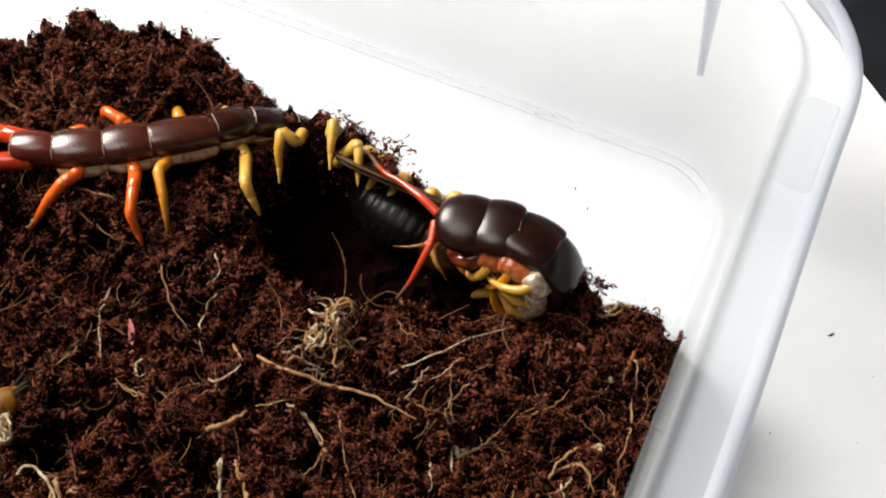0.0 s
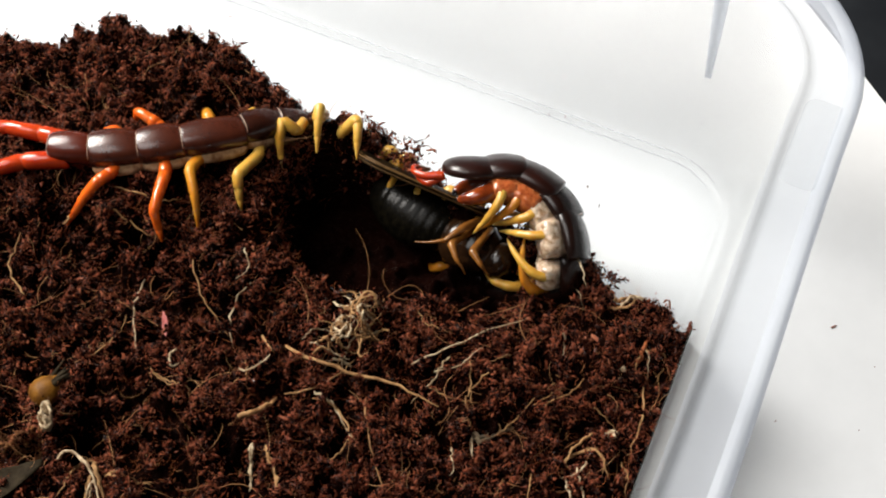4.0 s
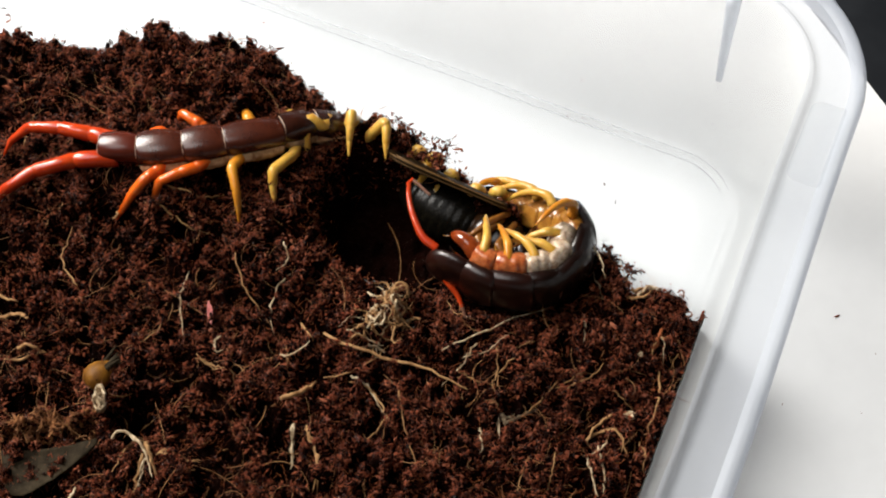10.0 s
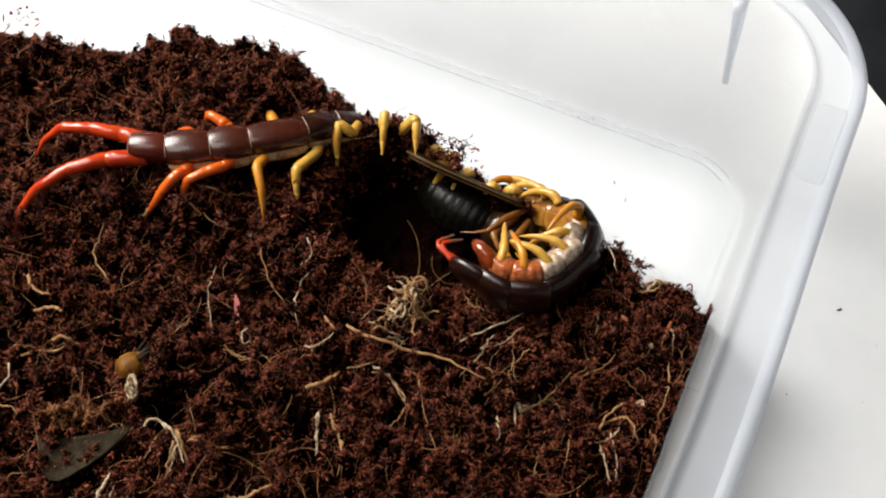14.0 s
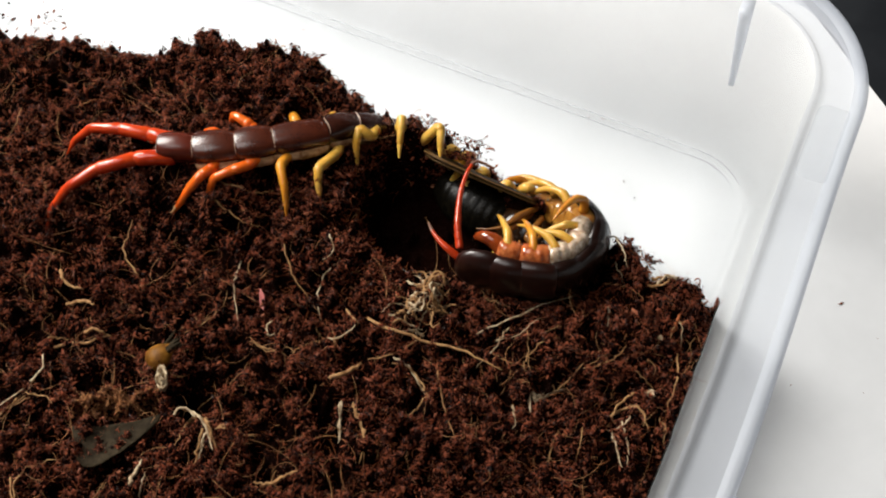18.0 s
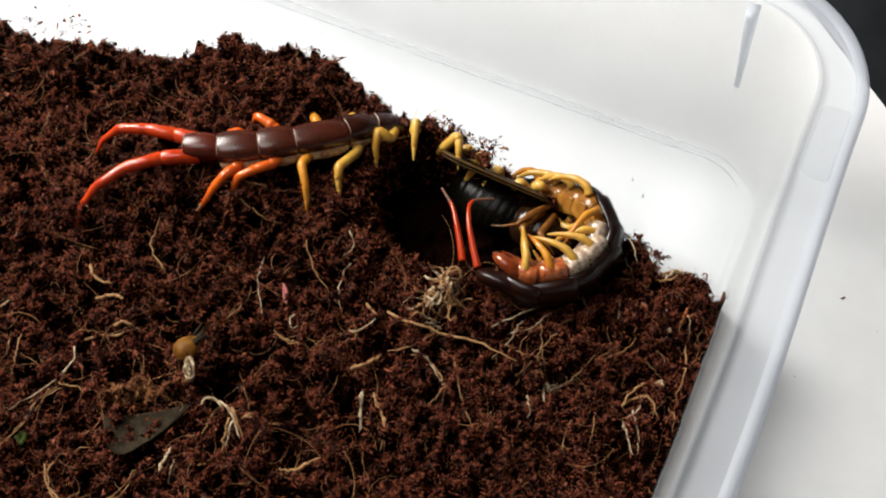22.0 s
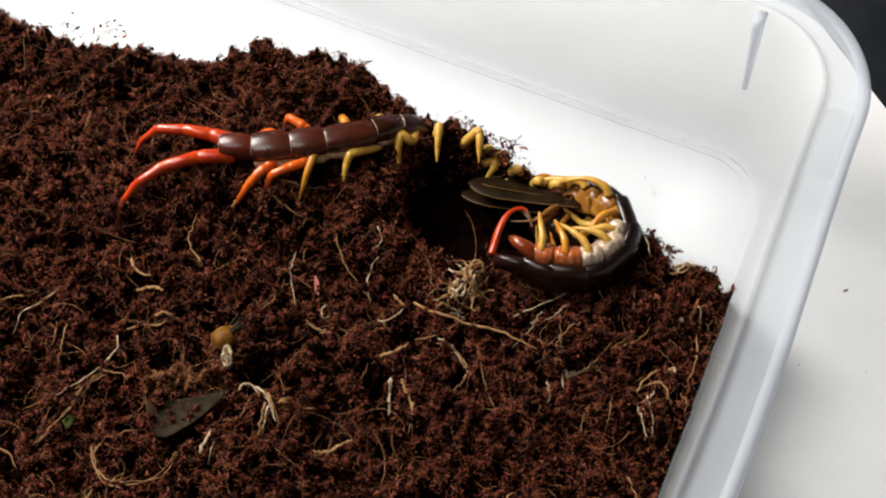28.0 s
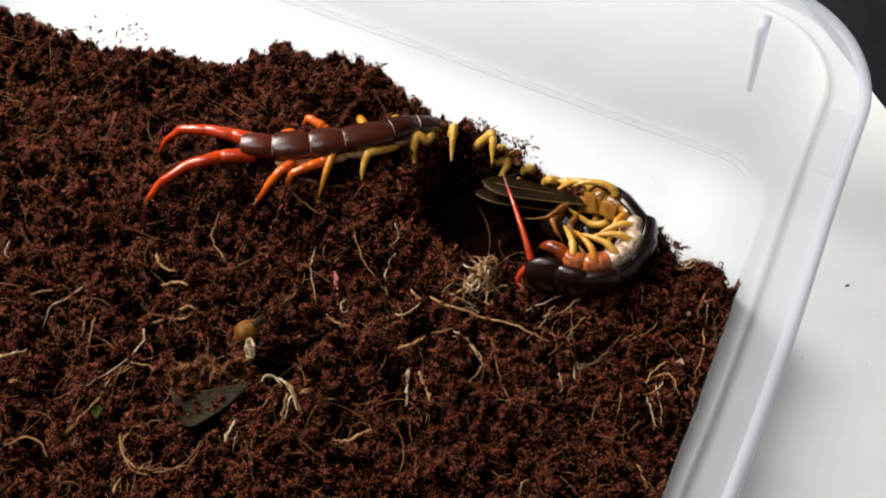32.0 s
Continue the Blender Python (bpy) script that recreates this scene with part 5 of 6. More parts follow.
G = "pale roots on the soil"
ROOTS = [
    (0.42, ((1.4, -32.9), (6.0, -33.8), (10.1, -36.5), (12.4, -38.6))), (0.3, ((12.4, -38.6), (11.6, -41.4), (10.2, -44.2))), (0.3, ((10.8, -29.3), (13.9, -34.9), (18.6, -41.2), (22.6, -45.8))),
    (0.45, ((-1.7, -46.7), (1.1, -49.2), (3.9, -52.2), (4.8, -55.1), (4.9, -57.7))), (0.4, ((-4.5, -47.3), (-3.3, -50.4), (-2.2, -53.8))), (0.45, ((-13.7, -70.7), (-9.5, -69.1), (-5.7, -65.9))),
    (0.42, ((53.4, -18.5), (51.4, -23.2), (51.2, -26.4), (52.3, -27.6))), (0.38, ((51.3, -23.6), (54.0, -21.3), (56.0, -21.6), (57.7, -23.4), (58.3, -25.7))), (0.42, ((52.2, -28.5), (54.4, -32.5), (57.5, -36.1))),
    (0.3, ((41.8, -19.4), (43.5, -16.3), (46.1, -13.0), (48.1, -8.7))), (0.35, ((58.7, -5.5), (60.4, -9.1), (61.3, -14.9), (61.1, -19.8))), (0.3, ((-33.9, -17.3), (-31.2, -20.9), (-27.1, -24.4), (-19.6, -28.4))),
    (0.3, ((-21.6, -16.2), (-22.4, -20.4), (-21.3, -25.5), (-18.6, -29.8))), (0.55, ((-79.8, -43.6), (-77.5, -45.5), (-75.1, -46.3), (-71.9, -45.9))), (0.6, ((-75.1, -49.5), (-72.2, -48.3), (-69.4, -48.2), (-66.5, -48.9))),
    (0.45, ((-103.8, -66.6), (-101.7, -64.7), (-98.8, -63.8))), (0.4, ((-92.6, -58.7), (-96.0, -63.6), (-98.4, -66.6), (-98.3, -69.8), (-97.8, -72.6))), (0.4, ((-72.7, -59.9), (-70.5, -58.4), (-68.0, -57.6))), (0.5, ((-65.4, -55.4), (-62.7, -54.5), (-59.8, -53.7))),
    (0.5, ((-29.3, -64.8), (-28.7, -67.9), (-27.9, -71.9))), (0.35, ((-71.7, -63.5), (-70.4, -67.0), (-71.4, -74.3), (-74.2, -79.4), (-76.8, -83.7))),
    (0.35, ((-71.4, -75.0), (-72.2, -81.3), (-73.8, -90.3), (-75.0, -97.0))), (0.32, ((-62.0, -91.2), (-59.2, -95.0), (-53.6, -98.4), (-47.6, -95.8), (-44.1, -91.2), (-43.5, -83.8))), (0.3, ((-51.7, -93.5), (-52.9, -98.9), (-51.6, -103.6))),
    (0.6, ((-101.8, -86.1), (-98.6, -83.7), (-96.5, -80.8))), (0.6, ((-94.5, -90.2), (-93.3, -89.2), (-92.1, -87.9))), (0.45, ((-86.4, -105.4), (-84.5, -102.4), (-83.2, -100.9), (-79.6, -100.4), (-76.5, -103.2))), (0.5, ((-55.3, -105.2), (-56.1, -102.9), (-56.3, -100.6))),
    (0.6, ((-36.5, -83.0), (-37.3, -79.8), (-37.3, -76.5))), (0.3, ((-26.5, -64.0), (-22.0, -62.8), (-17.9, -61.1))), (0.25, ((-111.1, -22.9), (-111.6, -16.8), (-113.6, -8.1))), (0.4, ((34.5, -61.9), (33.6, -63.9), (34.0, -66.8))),
    (0.4, ((-27.7, -35.8), (-28.0, -37.8), (-26.5, -38.9), (-26.0, -37.2))), (0.3, ((-56.4, -16.8), (-52.0, -15.2), (-46.5, -15.8), (-42.2, -14.3))), (0.45, ((-62.5, -20.8), (-62.2, -18.2), (-61.1, -16.9))), (0.3, ((-56.3, -10.3), (-48.3, -9.1), (-43.2, -5.5))),
    (0.35, ((-13.8, -34.9), (-10.6, -34.4), (-8.6, -30.7))), (0.3, ((33.2, -11.7), (30.0, -15.3), (28.4, -21.1), (30.1, -23.5))), (0.28, ((21.2, -22.6), (25.9, -22.6), (30.7, -20.4))), (0.3, ((56.3, -48.8), (58.6, -50.9), (60.9, -53.3))),
    (0.3, ((-117.5, -55.6), (-116.6, -59.5), (-113.1, -60.7))), (0.3, ((-89.3, -65.3), (-86.2, -68.8), (-85.1, -72.8))), (0.3, ((-85.5, -65.8), (-83.6, -70.3), (-81.8, -75.7))), (0.3, ((-69.1, -73.4), (-65.1, -72.5), (-62.5, -73.4))), (0.28, ((-24.9, -11.8), (-22.5, -14.7), (-23.8, -17.5))),
    (0.75, ((-37.3, -62.2), (-34.6, -60.7), (-30.0, -62.7), (-23.5, -68.5))),
    (0.3, ((-74.0, -95.7), (-72.9, -87.9), (-71.0, -76.4), (-70.7, -65.1))),
    (0.3, ((-25.6, -64.3), (-21.7, -63.2), (-18.0, -61.8))),
    (0.3, ((-42.9, -23.3), (-41.1, -29.7), (-34.3, -39.5))),
    (0.5, ((-71.4, -60.4), (-65.6, -57.5), (-59.4, -53.8))),
    (0.3, ((-30.7, -41.4), (-25.5, -41.7), (-21.2, -42.1), (-20.0, -44.4))),
    (0.45, ((-1.6, -46.9), (4.2, -52.8), (5.9, -57.3))),
    (0.45, ((-4.4, -47.0), (-1.7, -53.9))),
    (0.5, ((-12.5, -70.3), (-8.5, -68.7), (-5.0, -66.1))),
    (0.4, ((-13.9, -25.7), (-8.6, -30.1))),
    (0.4, ((51.0, -28.3), (51.0, -24.7), (55.3, -21.9), (59.6, -25.8))),
    (0.3, ((53.7, -28.2), (56.9, -32.6), (58.2, -36.1))),
    (0.3, ((56.4, 3.1), (61.0, 0.4), (60.2, -3.9))),
    (0.4, ((1.4, -33.9), (7.2, -34.3), (13.6, -39.1))),
    (0.3, ((-3.3, -36.0), (2.8, -30.9), (5.3, -22.6))),
    (0.3, ((21.5, -14.4), (20.6, -20.4), (18.8, -26.0))),
    (0.25, ((36.5, -25.6), (40.9, -15.9), (42.8, -10.3))),
    (0.3, ((-73.6, -80.3), (-69.1, -73.7), (-66.0, -66.9))),
    (0.3, ((-62.6, -37.1), (-68.8, -33.1), (-70.1, -25.9)))]
for k, (r, pts) in enumerate(ROOTS):
    litter("root", pts, r * (0.68 if r < 0.5 else 0.80) * MM, ROOT if r > 0.7 or k % 4 else FLAKE, "pale tan dried root curled on the soil" if r < 0.5 else "cream plump root piece lying on the soil", "root", 0.0014 if r < 0.5 else 0.0018, G, seed=k)
THICK_ROOTS = [(0.36, ((-36.3, -64.9), (-36.4, -63.1), (-34.5, -62.3), (-32.1, -63.4))), (0.32, ((-32.4, -63.3), (-29.1, -64.5), (-26.4, -66.7), (-23.5, -69.6))), (0.22, ((-26.8, -66.2), (-26.7, -68.8), (-26.1, -72.0)))]
STRANDS = [
    (0.22, FLAKE, ((-2.9, -24.4), (0.4, -24.0), (4.5, -23.2))),
    (0.20, FLAKE, ((3.3, -19.0), (3.1, -23.3), (3.9, -26.8))),
    (0.15, FLAKE, ((20.2, -18.5), (24.4, -16.2), (27.4, -11.1))),
    (0.14, ROOT, ((27.9, -11.2), (30.8, -10.4), (32.8, -8.9))),
    (0.16, ROOT, ((41.2, -18.4), (43.3, -14.5), (46.4, -10.4))),
    (0.14, FLAKE, ((55.9, 3.3), (57.4, 1.4), (58.4, -2.3), (60.1, -4.0))),
    (0.20, ROOT, ((56.1, 1.7), (56.3, -3.3))),
    (0.20, FLAKE, ((54.7, -25.8), (54.4, -28.0), (50.8, -28.7))),
    (0.14, ROOT, ((52.1, -14.2), (56.1, -14.8), (57.9, -16.0))),
    (0.16, ROOT, ((60.4, -20.9), (62.5, -24.6), (63.5, -28.8))),
    (0.12, ROOT, ((46.2, -31.3), (47.1, -34.8), (47.8, -39.0))),
    (0.16, ROOT, ((41.6, -33.4), (41.8, -37.9), (42.7, -42.1))),
    (0.20, FLAKE, ((30.0, -31.6), (32.6, -36.7), (32.3, -37.6))),
    (0.14, ROOT, ((26.3, -14.4), (28.5, -19.2), (30.4, -23.0))),
    (0.14, FLAKE, ((37.5, 12.3), (39.8, 9.0), (41.8, 6.9))),
    (0.20, FLAKE, ((40.1, -0.5), (41.6, -2.9), (42.3, -5.5))),
    (0.12, ROOT, ((11.4, -6.6), (14.9, -9.4), (20.2, -9.6))),
    (0.20, FLAKE, ((-27.8, -65.4), (-27.5, -68.0), (-26.9, -71.2))),
    (0.14, ROOT, ((-33.6, -64.5), (-33.7, -67.7), (-33.3, -71.7))),
    (0.20, FLAKE, ((-34.7, -83.4), (-35.9, -80.9), (-36.3, -78.1))),
    (0.20, ROOT, ((-58.0, -95.5), (-60.4, -92.1), (-59.8, -88.8), (-57.3, -85.4), (-54.2, -83.2))),
    (0.18, ROOT, ((-58.0, -95.5), (-54.4, -97.2), (-51.6, -97.0), (-49.3, -93.5))),
    (0.18, ROOT, ((-50.1, -97.0), (-45.4, -93.9), (-42.6, -90.0), (-43.2, -83.5))),
    (0.14, ROOT, ((-44.4, -46.6), (-41.6, -42.0), (-40.3, -37.1), (-41.3, -32.4))),
    (0.14, ROOT, ((-30.5, -41.1), (-26.0, -42.4), (-22.2, -41.0), (-18.6, -39.1))),
    (0.14, ROOT, ((-13.5, -32.6), (-11.5, -35.8), (-10.3, -37.8))),
    (0.14, ROOT, ((-36.9, -57.3), (-34.6, -54.6), (-30.7, -52.0), (-28.7, -48.7), (-28.6, -46.1)))]
for k, (r, mat, pts) in enumerate(STRANDS):
    litter("root", pts, r * MM, mat, "thin straw-coloured root strand on the soil" if mat is FLAKE else "thin brown root strand on the soil", "root", 0.0015, G, seed=200 + k)
for r, pts in THICK_ROOTS:
    litter("root", pts, r * MM, FLAKE, "thick cream forked root beside the leaf", "root", 0.0044, G, wave=0.0001)
litter("twig", ((-7.6, -27.2), (-1.1, -27.7), (7.3, -26.9), (15.1, -25.7), (25.1, -26.8)), 0.00042, ROOT, "long straw-brown bent twig across the soil", "twig", 0.0034)
litter("stick", ((-8.2, -44.5), (-5.7, -41.9), (-4.2, -37.0)), 0.00060, ROOT, "short split straw-coloured stick on the soil", "stick", 0.0024)
litter("stick", ((56.3, -2.1), (56.2, 1.0), (56.3, 4.7)), 0.0005, FIBRE, "short red-brown stick standing in the soil", "stick", 0.0012)
litter("root", ((16.0, -19.5), (19.4, -14.4), (23.3, -9.6), (27.9, -4.0), (32.2, 0.8)), 0.00022, FLAKE, "long thin whitish root sticking up beside the coil", "root", 0.003, G)
litter("root", ((33.1, 18.9), (35.9, 14.9), (38.8, 11.4), (41.5, 7.3)), 0.00022, FLAKE, "thin whitish root hair beside the coil", "root", 0.008, G)

# the tangle of roots in front of the hollow
rng = random.Random(5)
for k in range(46):
    a = rng.uniform(0, 6.28)
    cx, cy = 1.6 + rng.gauss(0, 2.0), -17.0 + rng.gauss(0, 4.2)
    L, bend = rng.uniform(1.2, 4.0), rng.uniform(-2.8, 2.8)
    pts = [(cx + math.cos(a + bend * (u - 0.5)) * L * (u - 0.5) * 2, cy + math.sin(a + bend * (u - 0.5)) * L * (u - 0.5) * 2) for u in (0, 0.33, 0.66, 1)]
    litter("root", pts, rng.choice((0.06, 0.09, 0.12, 0.18, 0.30)) * MM, ROOT if k % 5 else FLAKE, "tangled straw-coloured root in a small heap", "root", rng.uniform(0.0008, 0.0032), "root tangle", seed=50 + k)

for k in range(13):
    a = 1.15 + rng.gauss(0, 0.55)
    cx, cy = 1.8 + rng.gauss(0, 2.2), -17.5 + rng.gauss(0, 3.6)
    L, bend = rng.uniform(1.6, 3.6), rng.uniform(-2.2, 2.2)
    pts = [(cx + math.cos(a + bend * u) * L * u * 2, cy + math.sin(a + bend * u) * L * u * 2) for u in (-0.5, -0.17, 0.17, 0.5)]
    litter("root", pts, rng.uniform(0.20, 0.36) * MM, FLAKE if k % 3 else ROOT, "thick cream root strand in a small heap", "root", rng.uniform(0.0022, 0.0040), "root tangle", seed=150 + k)

for k, (cx, cy, rx, ry, r) in enumerate(((2.3, -12.3, 2.3, 3.4, 0.34), (7.0, -20.3, 1.6, 3.0, 0.28), (2.5, -17.8, 2.6, 1.8, 0.22))):
    pts = [(cx + rx * math.cos(0.5 + 0.8 * i + k), cy + ry * math.sin(0.5 + 0.8 * i + k)) for i in range(6)]
    litter("root", pts, r * MM, ROOT, "thick tan root looped into a knot", "root", 0.0028, "root tangle", seed=120 + k)


def flat_piece(name, outline, mat, thick, label, category, cup=0.0, tilt=(0, 0), lift=0.0012, crumple=0.00008):
    """A thin, slightly cupped piece with the given outline, resting on the soil."""
    pts = np.array(outline) * MM
    c = pts.mean(axis=0)
    rng = np.random.RandomState(int(abs(pts[0][0]) * 1e5))
    bm = bmesh.new()
    rings = []
    for f in (1.0, 0.85, 0.65, 0.45, 0.2):
        rings.append([bm.verts.new((x, y, cup * f * f + tilt[0] * x + tilt[1] * y + rng.normal(0, crumple))) for x, y in (pts - c) * f])
    n = len(pts)
    for a, b in zip(rings, rings[1:]):
        for j in range(n):
            bm.faces.new((a[j], a[(j + 1) % n], b[(j + 1) % n], b[j]))
    bm.faces.new(rings[-1])
    bmesh.ops.recalc_face_normals(bm, faces=bm.faces)
    bmesh.ops.solidify(bm, geom=bm.faces[:], thickness=thick)
    return thing(name, from_bm(name, bm, mat), label, category, Matrix.Translation((c[0], c[1], ground(*c) + lift)))


def closed(pts, n=24):
    return [tuple(q) for q in spline(np.array([(*p, 0) for p in list(pts) + [pts[0]]]), n + 1)[:-1, :2]]


flat_piece("leaf", closed([(-56.5, -75.9), (-50.5, -73.2), (-44.4, -69.4), (-39.2, -65.5), (-41.8, -74.4), (-46.7, -82.5), (-51.4, -81.7)]), LEAF, 0.0003, "dull grey-brown dry leaf half buried in soil", "leaf", 0.0008, (0.10, -0.08), 0.0048)
flat_piece("seed_flake", closed([(-45.2, -57.1), (-44.2, -56.1), (-42.8, -57.1), (-41.8, -59.4), (-41.7, -61.3), (-43.1, -60.6), (-44.7, -59.0)], 20), FLAKE, 0.0004, "crumpled cream seed flake beside the bud", "seed husk", 0.0, (0.15, 0.25), 0.0034, 0.0009)
flat_piece("petal", closed([(-33.8, -29.7), (-31.8, -31.2), (-30.4, -34.4), (-32.4, -32.8)], 14), PINK, 0.0003, "small faded pink petal on the soil", "petal", 0.0004, (0.2, 0.2), 0.0026)
for pts in (((32.5, -28.9), (32.4, -26.3), (34.0, -27.0), (34.4, -28.9), (33.2, -27.7)), ((55.4, -17.6), (56.8, -16.1), (58.2, -17.0), (57.1, -18.2)), ((53.7, -6.0), (54.3, -5.0), (55.0, -6.1))):
    flat_piece("husk_chip", closed(pts, 12), FLAKE, 0.0005, "small cream husk chip on the soil", "husk", 0.0006, (0.2, 0.1), 0.0016)
flat_piece("moss_tuft", closed([(-73.4, -87.9), (-72.5, -85.8), (-70.7, -86.2), (-70.9, -89.1)], 14), MOSS, 0.0008, "tiny tuft of green moss", "moss", 0.001, (0, 0.2), 0.0012)
for k, pts in enumerate((((47.3, 9.5), (49.1, 11.1), (51.6, 11.5)), ((48.3, 8.5), (50.1, 10.5), (53.2, 10.7)), ((47.0, 8.6), (49.5, 8.7), (51.4, 10.3)), ((47.8, 10.9), (50.2, 11.2), (52.4, 11.1)))):
    litter("root", pts, 0.00034, FLAKE if k % 2 else ROOT, "yellowish root shred at the soil's edge", "root", 0.0014, G, seed=90 + k)
for k, pts in enumerate((((43.7, 17.1), (42.9, 20.2), (42.5, 24.0), (43.8, 25.3)), ((42.3, 14.9), (42.1, 17.9), (40.9, 20.5)), ((46.6, 16.9), (48.4, 19.2), (50.4, 19.7)), ((56.8, 10.1), (57.8, 12.8), (56.8, 14.6)), ((60.0, 9.7), (60.6, 12.6), (59.5, 14.0)))):
    litter("root", pts, 0.00016, FIBRE, "fine dark root hair rising at the soil's edge", "root", 0.003, G, seed=95 + k)
for k, pts in enumerate((((-8.7, -5.5), (-6.1, -5.6), (-3.4, -5.2)), ((-6.9, -7.6), (-5.6, -5.0), (-5.4, -3.0)), ((-8.6, -6.8), (-5.6, -7.7), (-2.4, -6.6)))):
    litter("web_strand", pts, 0.00006, SILK, "grey wisp of web at the hollow's edge", "web", 0.003, "web wisps", seed=80 + k)
bud_at = (-47.2, -53.1)
bud_m = pose(bud_at[0] * MM, bud_at[1] * MM, ground(bud_at[0] * MM, bud_at[1] * MM) + 0.0044, 0, -14, 62)
rings = [oval_ring(x * MM, g * 0.0031, g * 0.0027, g * 0.0020, 16) for x, g in ((-3.4, 0.2), (-2.9, 0.62), (-1.9, 0.92), (-0.4, 1.0), (1.0, 0.9), (2.2, 0.66), (3.2, 0.42), (3.8, 0.2))]
bud = thing("bud", loft("bud", rings, BUD), "amber-brown dry bud with a frayed grey tip", "bud", bud_m)
rng = random.Random(8)
for k in range(7):
    a, b = rng.uniform(-0.0016, 0.0016), rng.uniform(-0.0004, 0.0014)
    path = spline(((0.0022, a * 0.9, b), (0.0040, a * 1.1, b + 0.0005), (0.0056 + rng.uniform(0, 0.0014), a * 1.6, b + 0.0007)), 7)
    part("frayed_tip", tubes_mesh("frayed_tip", [(path, np.linspace(0.00062, 0.00014, 7))], LEAF, 6), bud, "frayed grey-brown bud scale")


def on_leaf(rng, n):
    u = rng.rand(n)
    a, b = np.array((-57.0, -75.7)), np.array((-42.5, -67.6))
    p = (a + (b - a) * u[:, None] + rng.normal(0, 0.5, (n, 2)) - np.array((0, 0.9)) * rng.rand(n)[:, None] ** 2 * 5) * MM
    return np.stack([p[:, 0], p[:, 1], np.full(n, ground(*(np.array((-48.4, -75.2)) * MM)) + 0.0056)], -1)


def behind_leaf(rng, n):
    u, v = rng.rand(n), rng.rand(n)
    p = (np.array((-57.5, -73.6)) + np.array((15.0, 8.4)) * u[:, None] + np.array((-1.6, 4.8)) * v[:, None] + rng.normal(0, 0.5, (n, 2))) * MM
    return np.stack([p[:, 0], p[:, 1], soil_height(p[:, 0], p[:, 1]) + 0.0030 * (1 - v) * np.sin(np.pi * u) + rng.uniform(0, 0.0012, n)], -1)


thing("golden_crumbs", mesh_of("golden_crumbs", *blobs(1300, 37, (0.00016, 0.0006), behind_leaf), GOLD_CRUMB), "loose golden-brown coir crumbs heaped against the leaf", "soil", kind="stuff")
thing("leaf_crumbs", mesh_of("leaf_crumbs", *blobs(60, 35, (0.00015, 0.0005), on_leaf), CRUMB, False), "soil crumbs lying on the dry leaf", "soil", kind="stuff")


# ---- clods with rootlets that hang over the edge of the ridge ----
def clod(seed, x0, y0, z0, x1, y1, z1):
    """A crumbly rootlet: short branches beaded with crumbs."""
    rng = np.random.RandomState(seed)
    a, b = np.array((x0, y0, z0)) * MM, np.array((x1, y1, z1)) * MM
    spots = []
    for k in range(7):
        u = rng.rand()
        p = a + (b - a) * u
        d = (b - a) * rng.uniform(-0.3, 0.6) + rng.normal(0, 0.0013, 3)
        n = rng.randint(6, 16)
        spots.append(p + d * np.linspace(0, 1, n)[:, None] + rng.normal(0, 0.00022, (n, 3)))
    spots.append(a + (b - a) * np.linspace(0, 1, 40)[:, None] + rng.normal(0, 0.0006, (40, 3)))
    at = np.vstack(spots)
    v, f = blobs(len(at), seed, (0.00016, 0.00044), lambda g, n: at, True)
    o = at.mean(axis=0)
    thing("soil_clod", mesh_of("soil_clod", v - o, f, CRUMB), "crumbly dark clod with rootlets on the ridge", "soil clod", Matrix.Translation(o), "clods on the ridge")


for k, ends in enumerate((((-11.6, 22.3, 5.0), (-6.9, 22.4, 5.0)), ((-8.6, 22.5, 5.0), (-2.4, 23.1, 4.0)), ((-4.7, 22.1, 4.0), (-4.0, 26.6, 5.0)), ((-16.4, 24.8, 6.0), (-12.5, 23.6, 6.0)), ((-11.0, 26.2, 6.0), (-2.3, 26.1, 6.0)), ((-6.7, 22.2, 6.0), (-2.3, 20.6, 6.0)), ((-18.8, 28.0, 6.0), (-12.0, 26.7, 6.0)), ((37.2, 19.3, 2.0), (40.8, 15.8, 2.0)), ((38.7, 17.3, 2.0), (43.9, 16.5, 1.0)), ((42.3, 16.5, 1.0), (45.7, 15.8, 1.0)))):
    clod(60 + k, *ends[0], *ends[1])


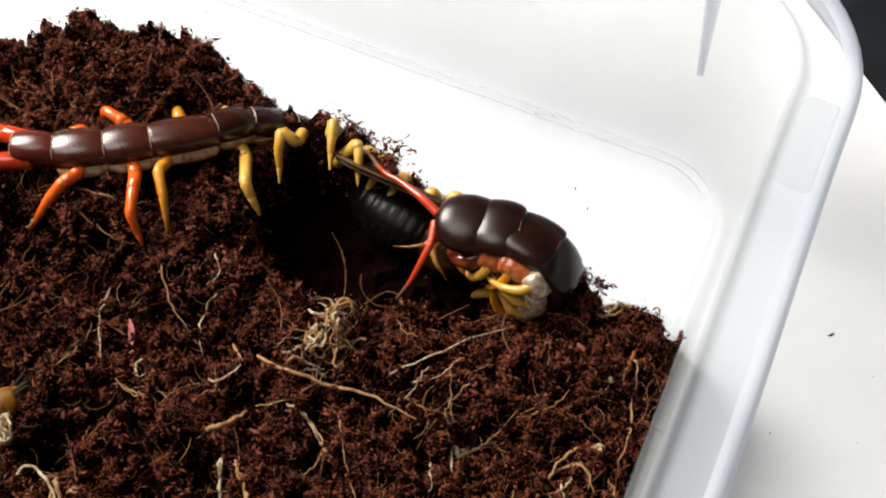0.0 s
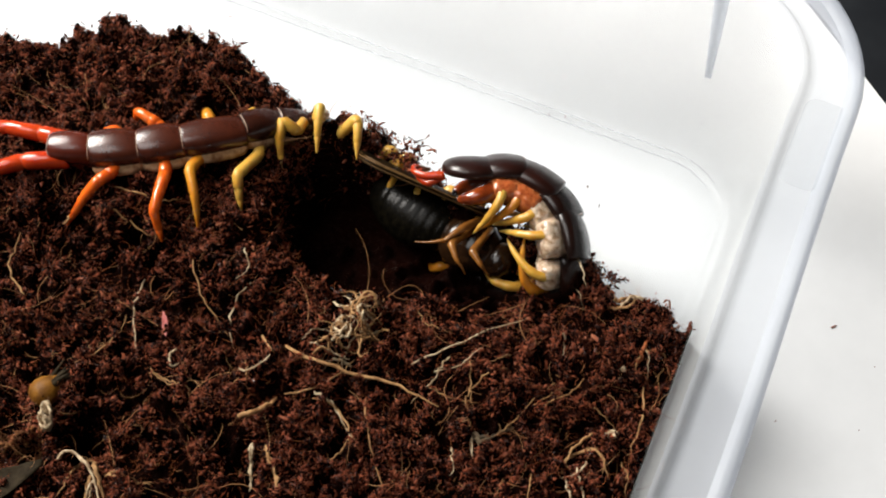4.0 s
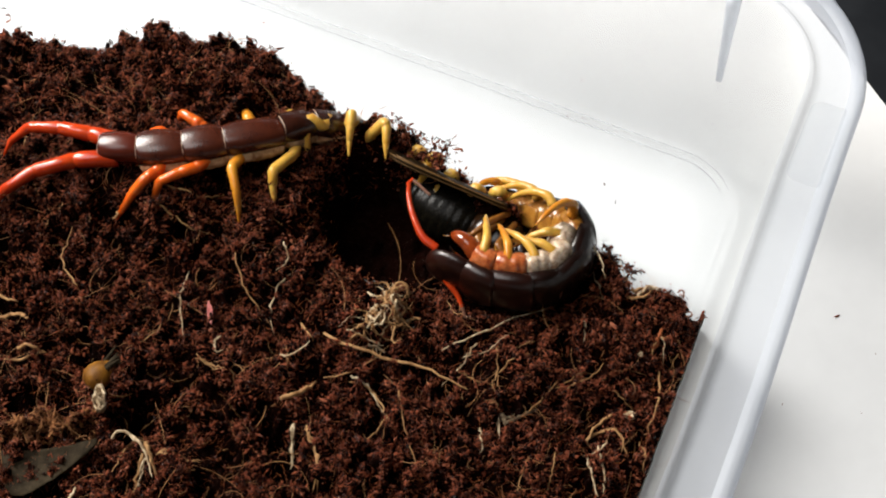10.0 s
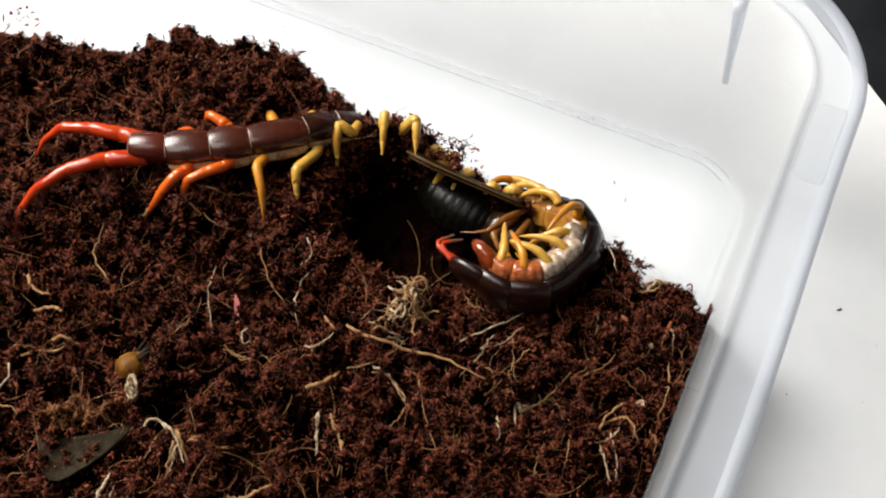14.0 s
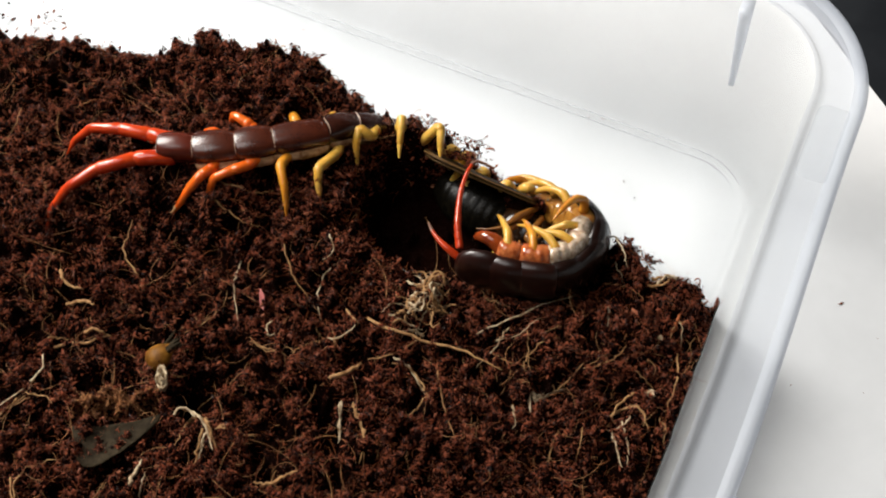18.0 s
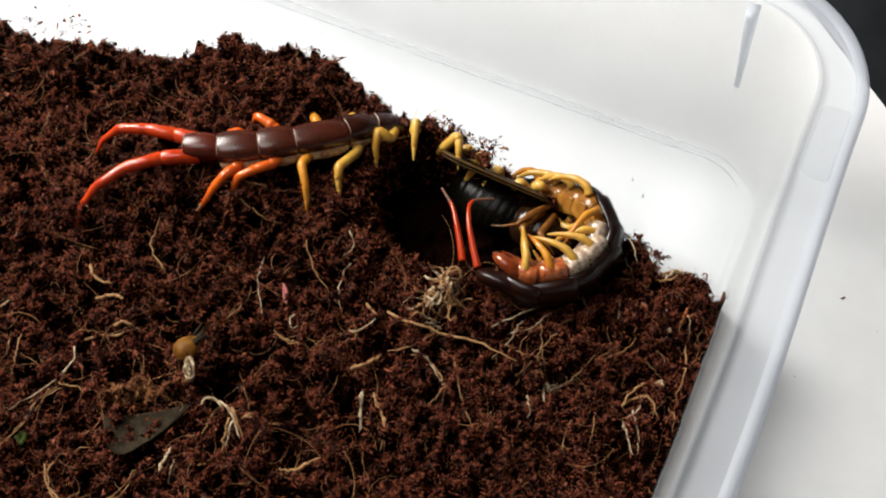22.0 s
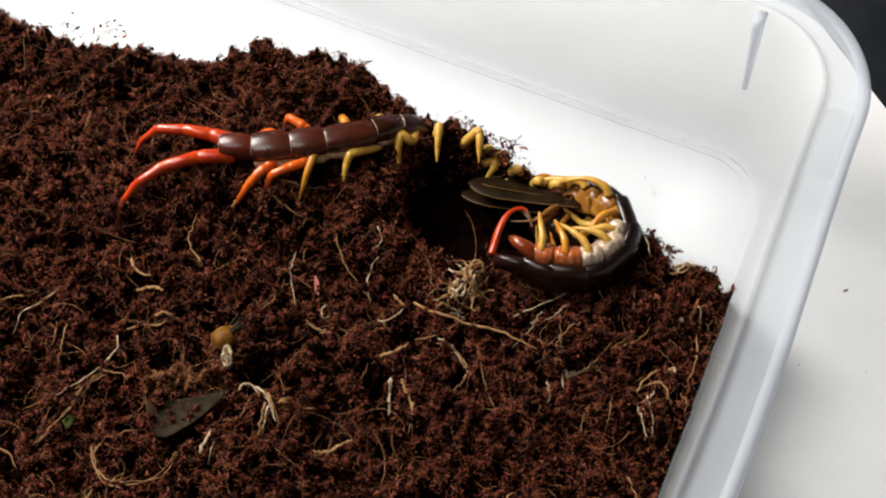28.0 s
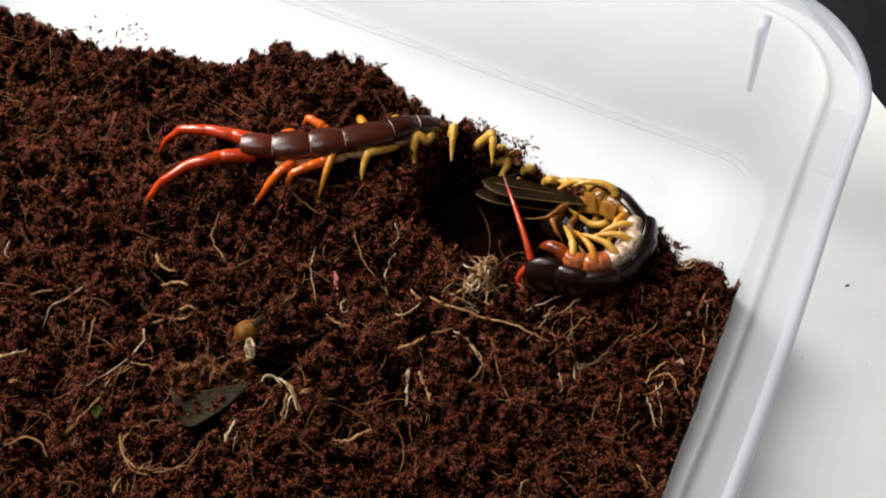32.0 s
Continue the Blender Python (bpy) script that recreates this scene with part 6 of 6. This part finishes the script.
# ---- fine fibres and specks ----
def fibre_mesh(count, seed, longest=0.0052, thick=0.00005):
    """Thin bent fibres strewn over the soil, as one mesh."""
    rng = np.random.RandomState(seed)
    c = over_soil(rng, count)
    a = rng.uniform(0, 2 * np.pi, count)
    L = 0.0012 + longest * rng.rand(count) ** 2
    bend = rng.normal(0, 1.7, count)
    rise = rng.uniform(-0.25, 0.55, count) * L
    r = rng.uniform(0.4, 1.0, count) * thick
    n, sides = 7, 3
    vs, fs = [], []
    u = np.linspace(-0.5, 0.5, n)
    th = a[:, None] + bend[:, None] * u[None]
    step = L[:, None] / n
    px = c[:, :1] + np.cumsum(np.cos(th) * step, axis=1)
    py = c[:, 1:2] + np.cumsum(np.sin(th) * step, axis=1)
    pz = c[:, 2:3] + 0.0004 + rise[:, None] * (u[None] + 0.5) + rng.normal(0, 0.0001, (count, n))
    nx, ny = -np.sin(th), np.cos(th)
    rr = r[:, None] * np.linspace(1, 0.5, n)[None]
    ring = []
    for k in range(sides):
        ang = 2 * np.pi * k / sides
        ring.append(np.stack([px + nx * rr * math.cos(ang), py + ny * rr * math.cos(ang), pz + rr * math.sin(ang)], -1))
    v = np.stack(ring, 2)                       # count, n, sides, 3
    i, j = np.meshgrid(np.arange(n - 1), np.arange(sides), indexing="ij")
    k = (j + 1) % sides
    q = np.stack([i * sides + j, i * sides + k, (i + 1) * sides + k, (i + 1) * sides + j], -1).reshape(-1, 4)
    f = q[None] + (np.arange(count) * n * sides)[:, None, None]
    return v.reshape(-1, 3), f.reshape(-1, 4)


thing("coir_fibres", mesh_of("coir_fibres", *fibre_mesh(17000, 21, 0.0036), FIBRE), "fine red-brown coir fibres strewn over the soil", "fibre", kind="stuff")
thing("root_hairs", mesh_of("root_hairs", *fibre_mesh(1700, 22, 0.013, 0.00010), HAIR), "fine tan root hairs strewn over the soil", "fibre", kind="stuff")


def specks(rng, n):
    spots = [(-12.0, 64.8, -15.0), (-5.2, 63.7, -15.0), (6.6, 63.1, -15.0), (29.2, 45.7, -15.5), (-69.3, 56.0, -15.5), (17.2, 61.9, -15.5), (13.6, 60.9, -15.5), (33.5, 41.9, -15.5), (23.0, 39.2, -15.5), (-29.3, 43.0, -15.5)]
    out = []
    for k in range(n):
        if k < 10:
            c = np.array(spots[k]) * MM
        else:
            cl = (-134.9, 31.2, -15.5) if k % 3 else (-146.6, 26.4, -15.5)
            c = np.array(cl) * MM + np.array((rng.normal(0, 0.0035), rng.normal(0, 0.0016), 0))
        out.append(c)
    return np.array(out)


thing("soil_specks", mesh_of("soil_specks", *blobs(85, 31, (0.00022, 0.0007), specks), CRUMB, False), "scattered dark soil specks on the tub floor", "soil", kind="stuff")


def wall_specks(rng, n):
    return np.array([(-2.3, 65.4, 10.4), (8.7, 65.6, 14.8), (37.6, 65.9, 20.1), (39.0, 65.6, 14.8), (15.0, 64.5, -4.5), (15.9, 64.3, -8.3), (37.4, 64.5, -4.6), (48.0, 64.5, -3.8), (85.5, 8.9, -17.6), (101.9, 14.0, -17.6), (90.4, 35.4, -17.6), (100.9, 29.5, -17.6)]) * MM


thing("dirt_specks", mesh_of("dirt_specks", *blobs(12, 33, (0.00016, 0.0004), wall_specks), CRUMB, True), "tiny dirt specks on the tub wall and paper", "dirt", kind="stuff")


# ---- what moves ----
def motions():
    """Keys the centipede's front, head and antennae."""
    times = [0.25 * k for k in range(129)]
    states = [centipede_at(t) for t in times]
    for k, seg in enumerate(SEGMENTS):
        walk(seg, [(t, s[0][k]) for t, s in zip(times, states)])
    walk(HEAD, [(t, s[1]) for t, s in zip(times, states)])
    for a in (0, 1):
        for k, piece in enumerate(FEELERS[a]):
            walk(piece, [(t, s[2][a][k]) for t, s in zip(times, states)])
    # the wings flop open towards the end
    for wing, shut, wide in zip(WINGS, WING_SHUT, WING_OPEN):
        rows = [(0, shut)]
        for k in range(6):
            rows.append((25.5 + 0.4 * k, Matrix.LocRotScale(shut.translation.lerp(wide.translation, k / 5), shut.to_quaternion().slerp(wide.to_quaternion(), k / 5), None)))
        walk(wing, rows + [(32, rows[-1][1])])
    # near legs of the tail shift their footing, each about its root
    swings = {2: ((0, 66), (3.6, 66), (4.5, 30), (5.4, 0)), 3: ((0, 32), (25.6, 30), (27.4, 0)), 4: ((0, 66), (0.8, 66), (2.6, 34), (3.5, 32), (8.0, 28), (25.6, 26), (27.4, 0))}
    for k, rows in swings.items():
        root = Matrix.Translation(REAR[k, -1].parent.matrix_basis.inverted() @ (Vector(ROOTS_AT[k]) * MM) if k in ROOTS_AT else (0, -0.0036, -0.0014))
        keyed = [(t, root @ pose(0, 0, 0, 0, 0, a) @ root.inverted()) for t, a in rows]
        walk(REAR[k, -1], keyed + [(32, keyed[-1][1])])
    # legs at the ridge lift and step: seconds and how far they stand from their last place, in millimetres
    steps = {REAR[5, -1]: ((0, 6.2, 2.7, -0.1), (0.5, 4.4, 2.4, 0.4), (1, 1.3, 2.0, 0.8), (3, 1.2, 2.3, 0.9), (5.6, -0.6, 2.4, 1.5), (7, -1.3, 1.9, 1.4), (9, -1.9, 2.2, 1.7), (12, 0.1, 2.4, 1.3), (18, 0.9, 1.3, 0.5), (24, 1.2, 0.9, 0.2), (28, 0.6, 0.1, 0), (32, 0.6, 0, 0)),
             REAR[6, -1]: ((0, 6.0, 2.5, -0.1), (0.5, 1.5, 3.8, 1.7), (1, -1.9, 2.1, 1.6), (3, -1.5, 2.8, 1.9), (5.6, -3.8, 0.4, 1.2), (9, -3.3, 0.5, 1.1), (12, 0.2, 2.7, 1.4), (18, 0.5, 1.6, 0.8), (24, 0, 0.4, 0.3), (28, 0.2, 0.2, 0), (32, 0.2, 0.2, 0)),
             OVER_LEG: ((0, 1.8, -1.7, -1.4), (0.5, -0.1, -1.0, -0.6), (1, -5.1, -0.2, 1.1), (3, -4.2, -0.1, 1.0), (5.6, -5.5, 1.2, 2.0), (7, -5.6, 1.2, 2.0), (9, -5.3, -0.7, 0.9), (12, -3.8, 1.6, 1.8), (18, -0.6, 0.9, 0.6), (24, 0.8, -0.9, -0.7), (28, -0.1, 0.5, 0.4), (32, 0.1, 0, 0))}
    for leg, rows in steps.items():
        turned = leg.parent.matrix_basis.to_3x3().inverted()
        walk(leg, [(t, Matrix.Translation(turned @ (Vector(way) * MM))) for t, *way in rows])


motions()
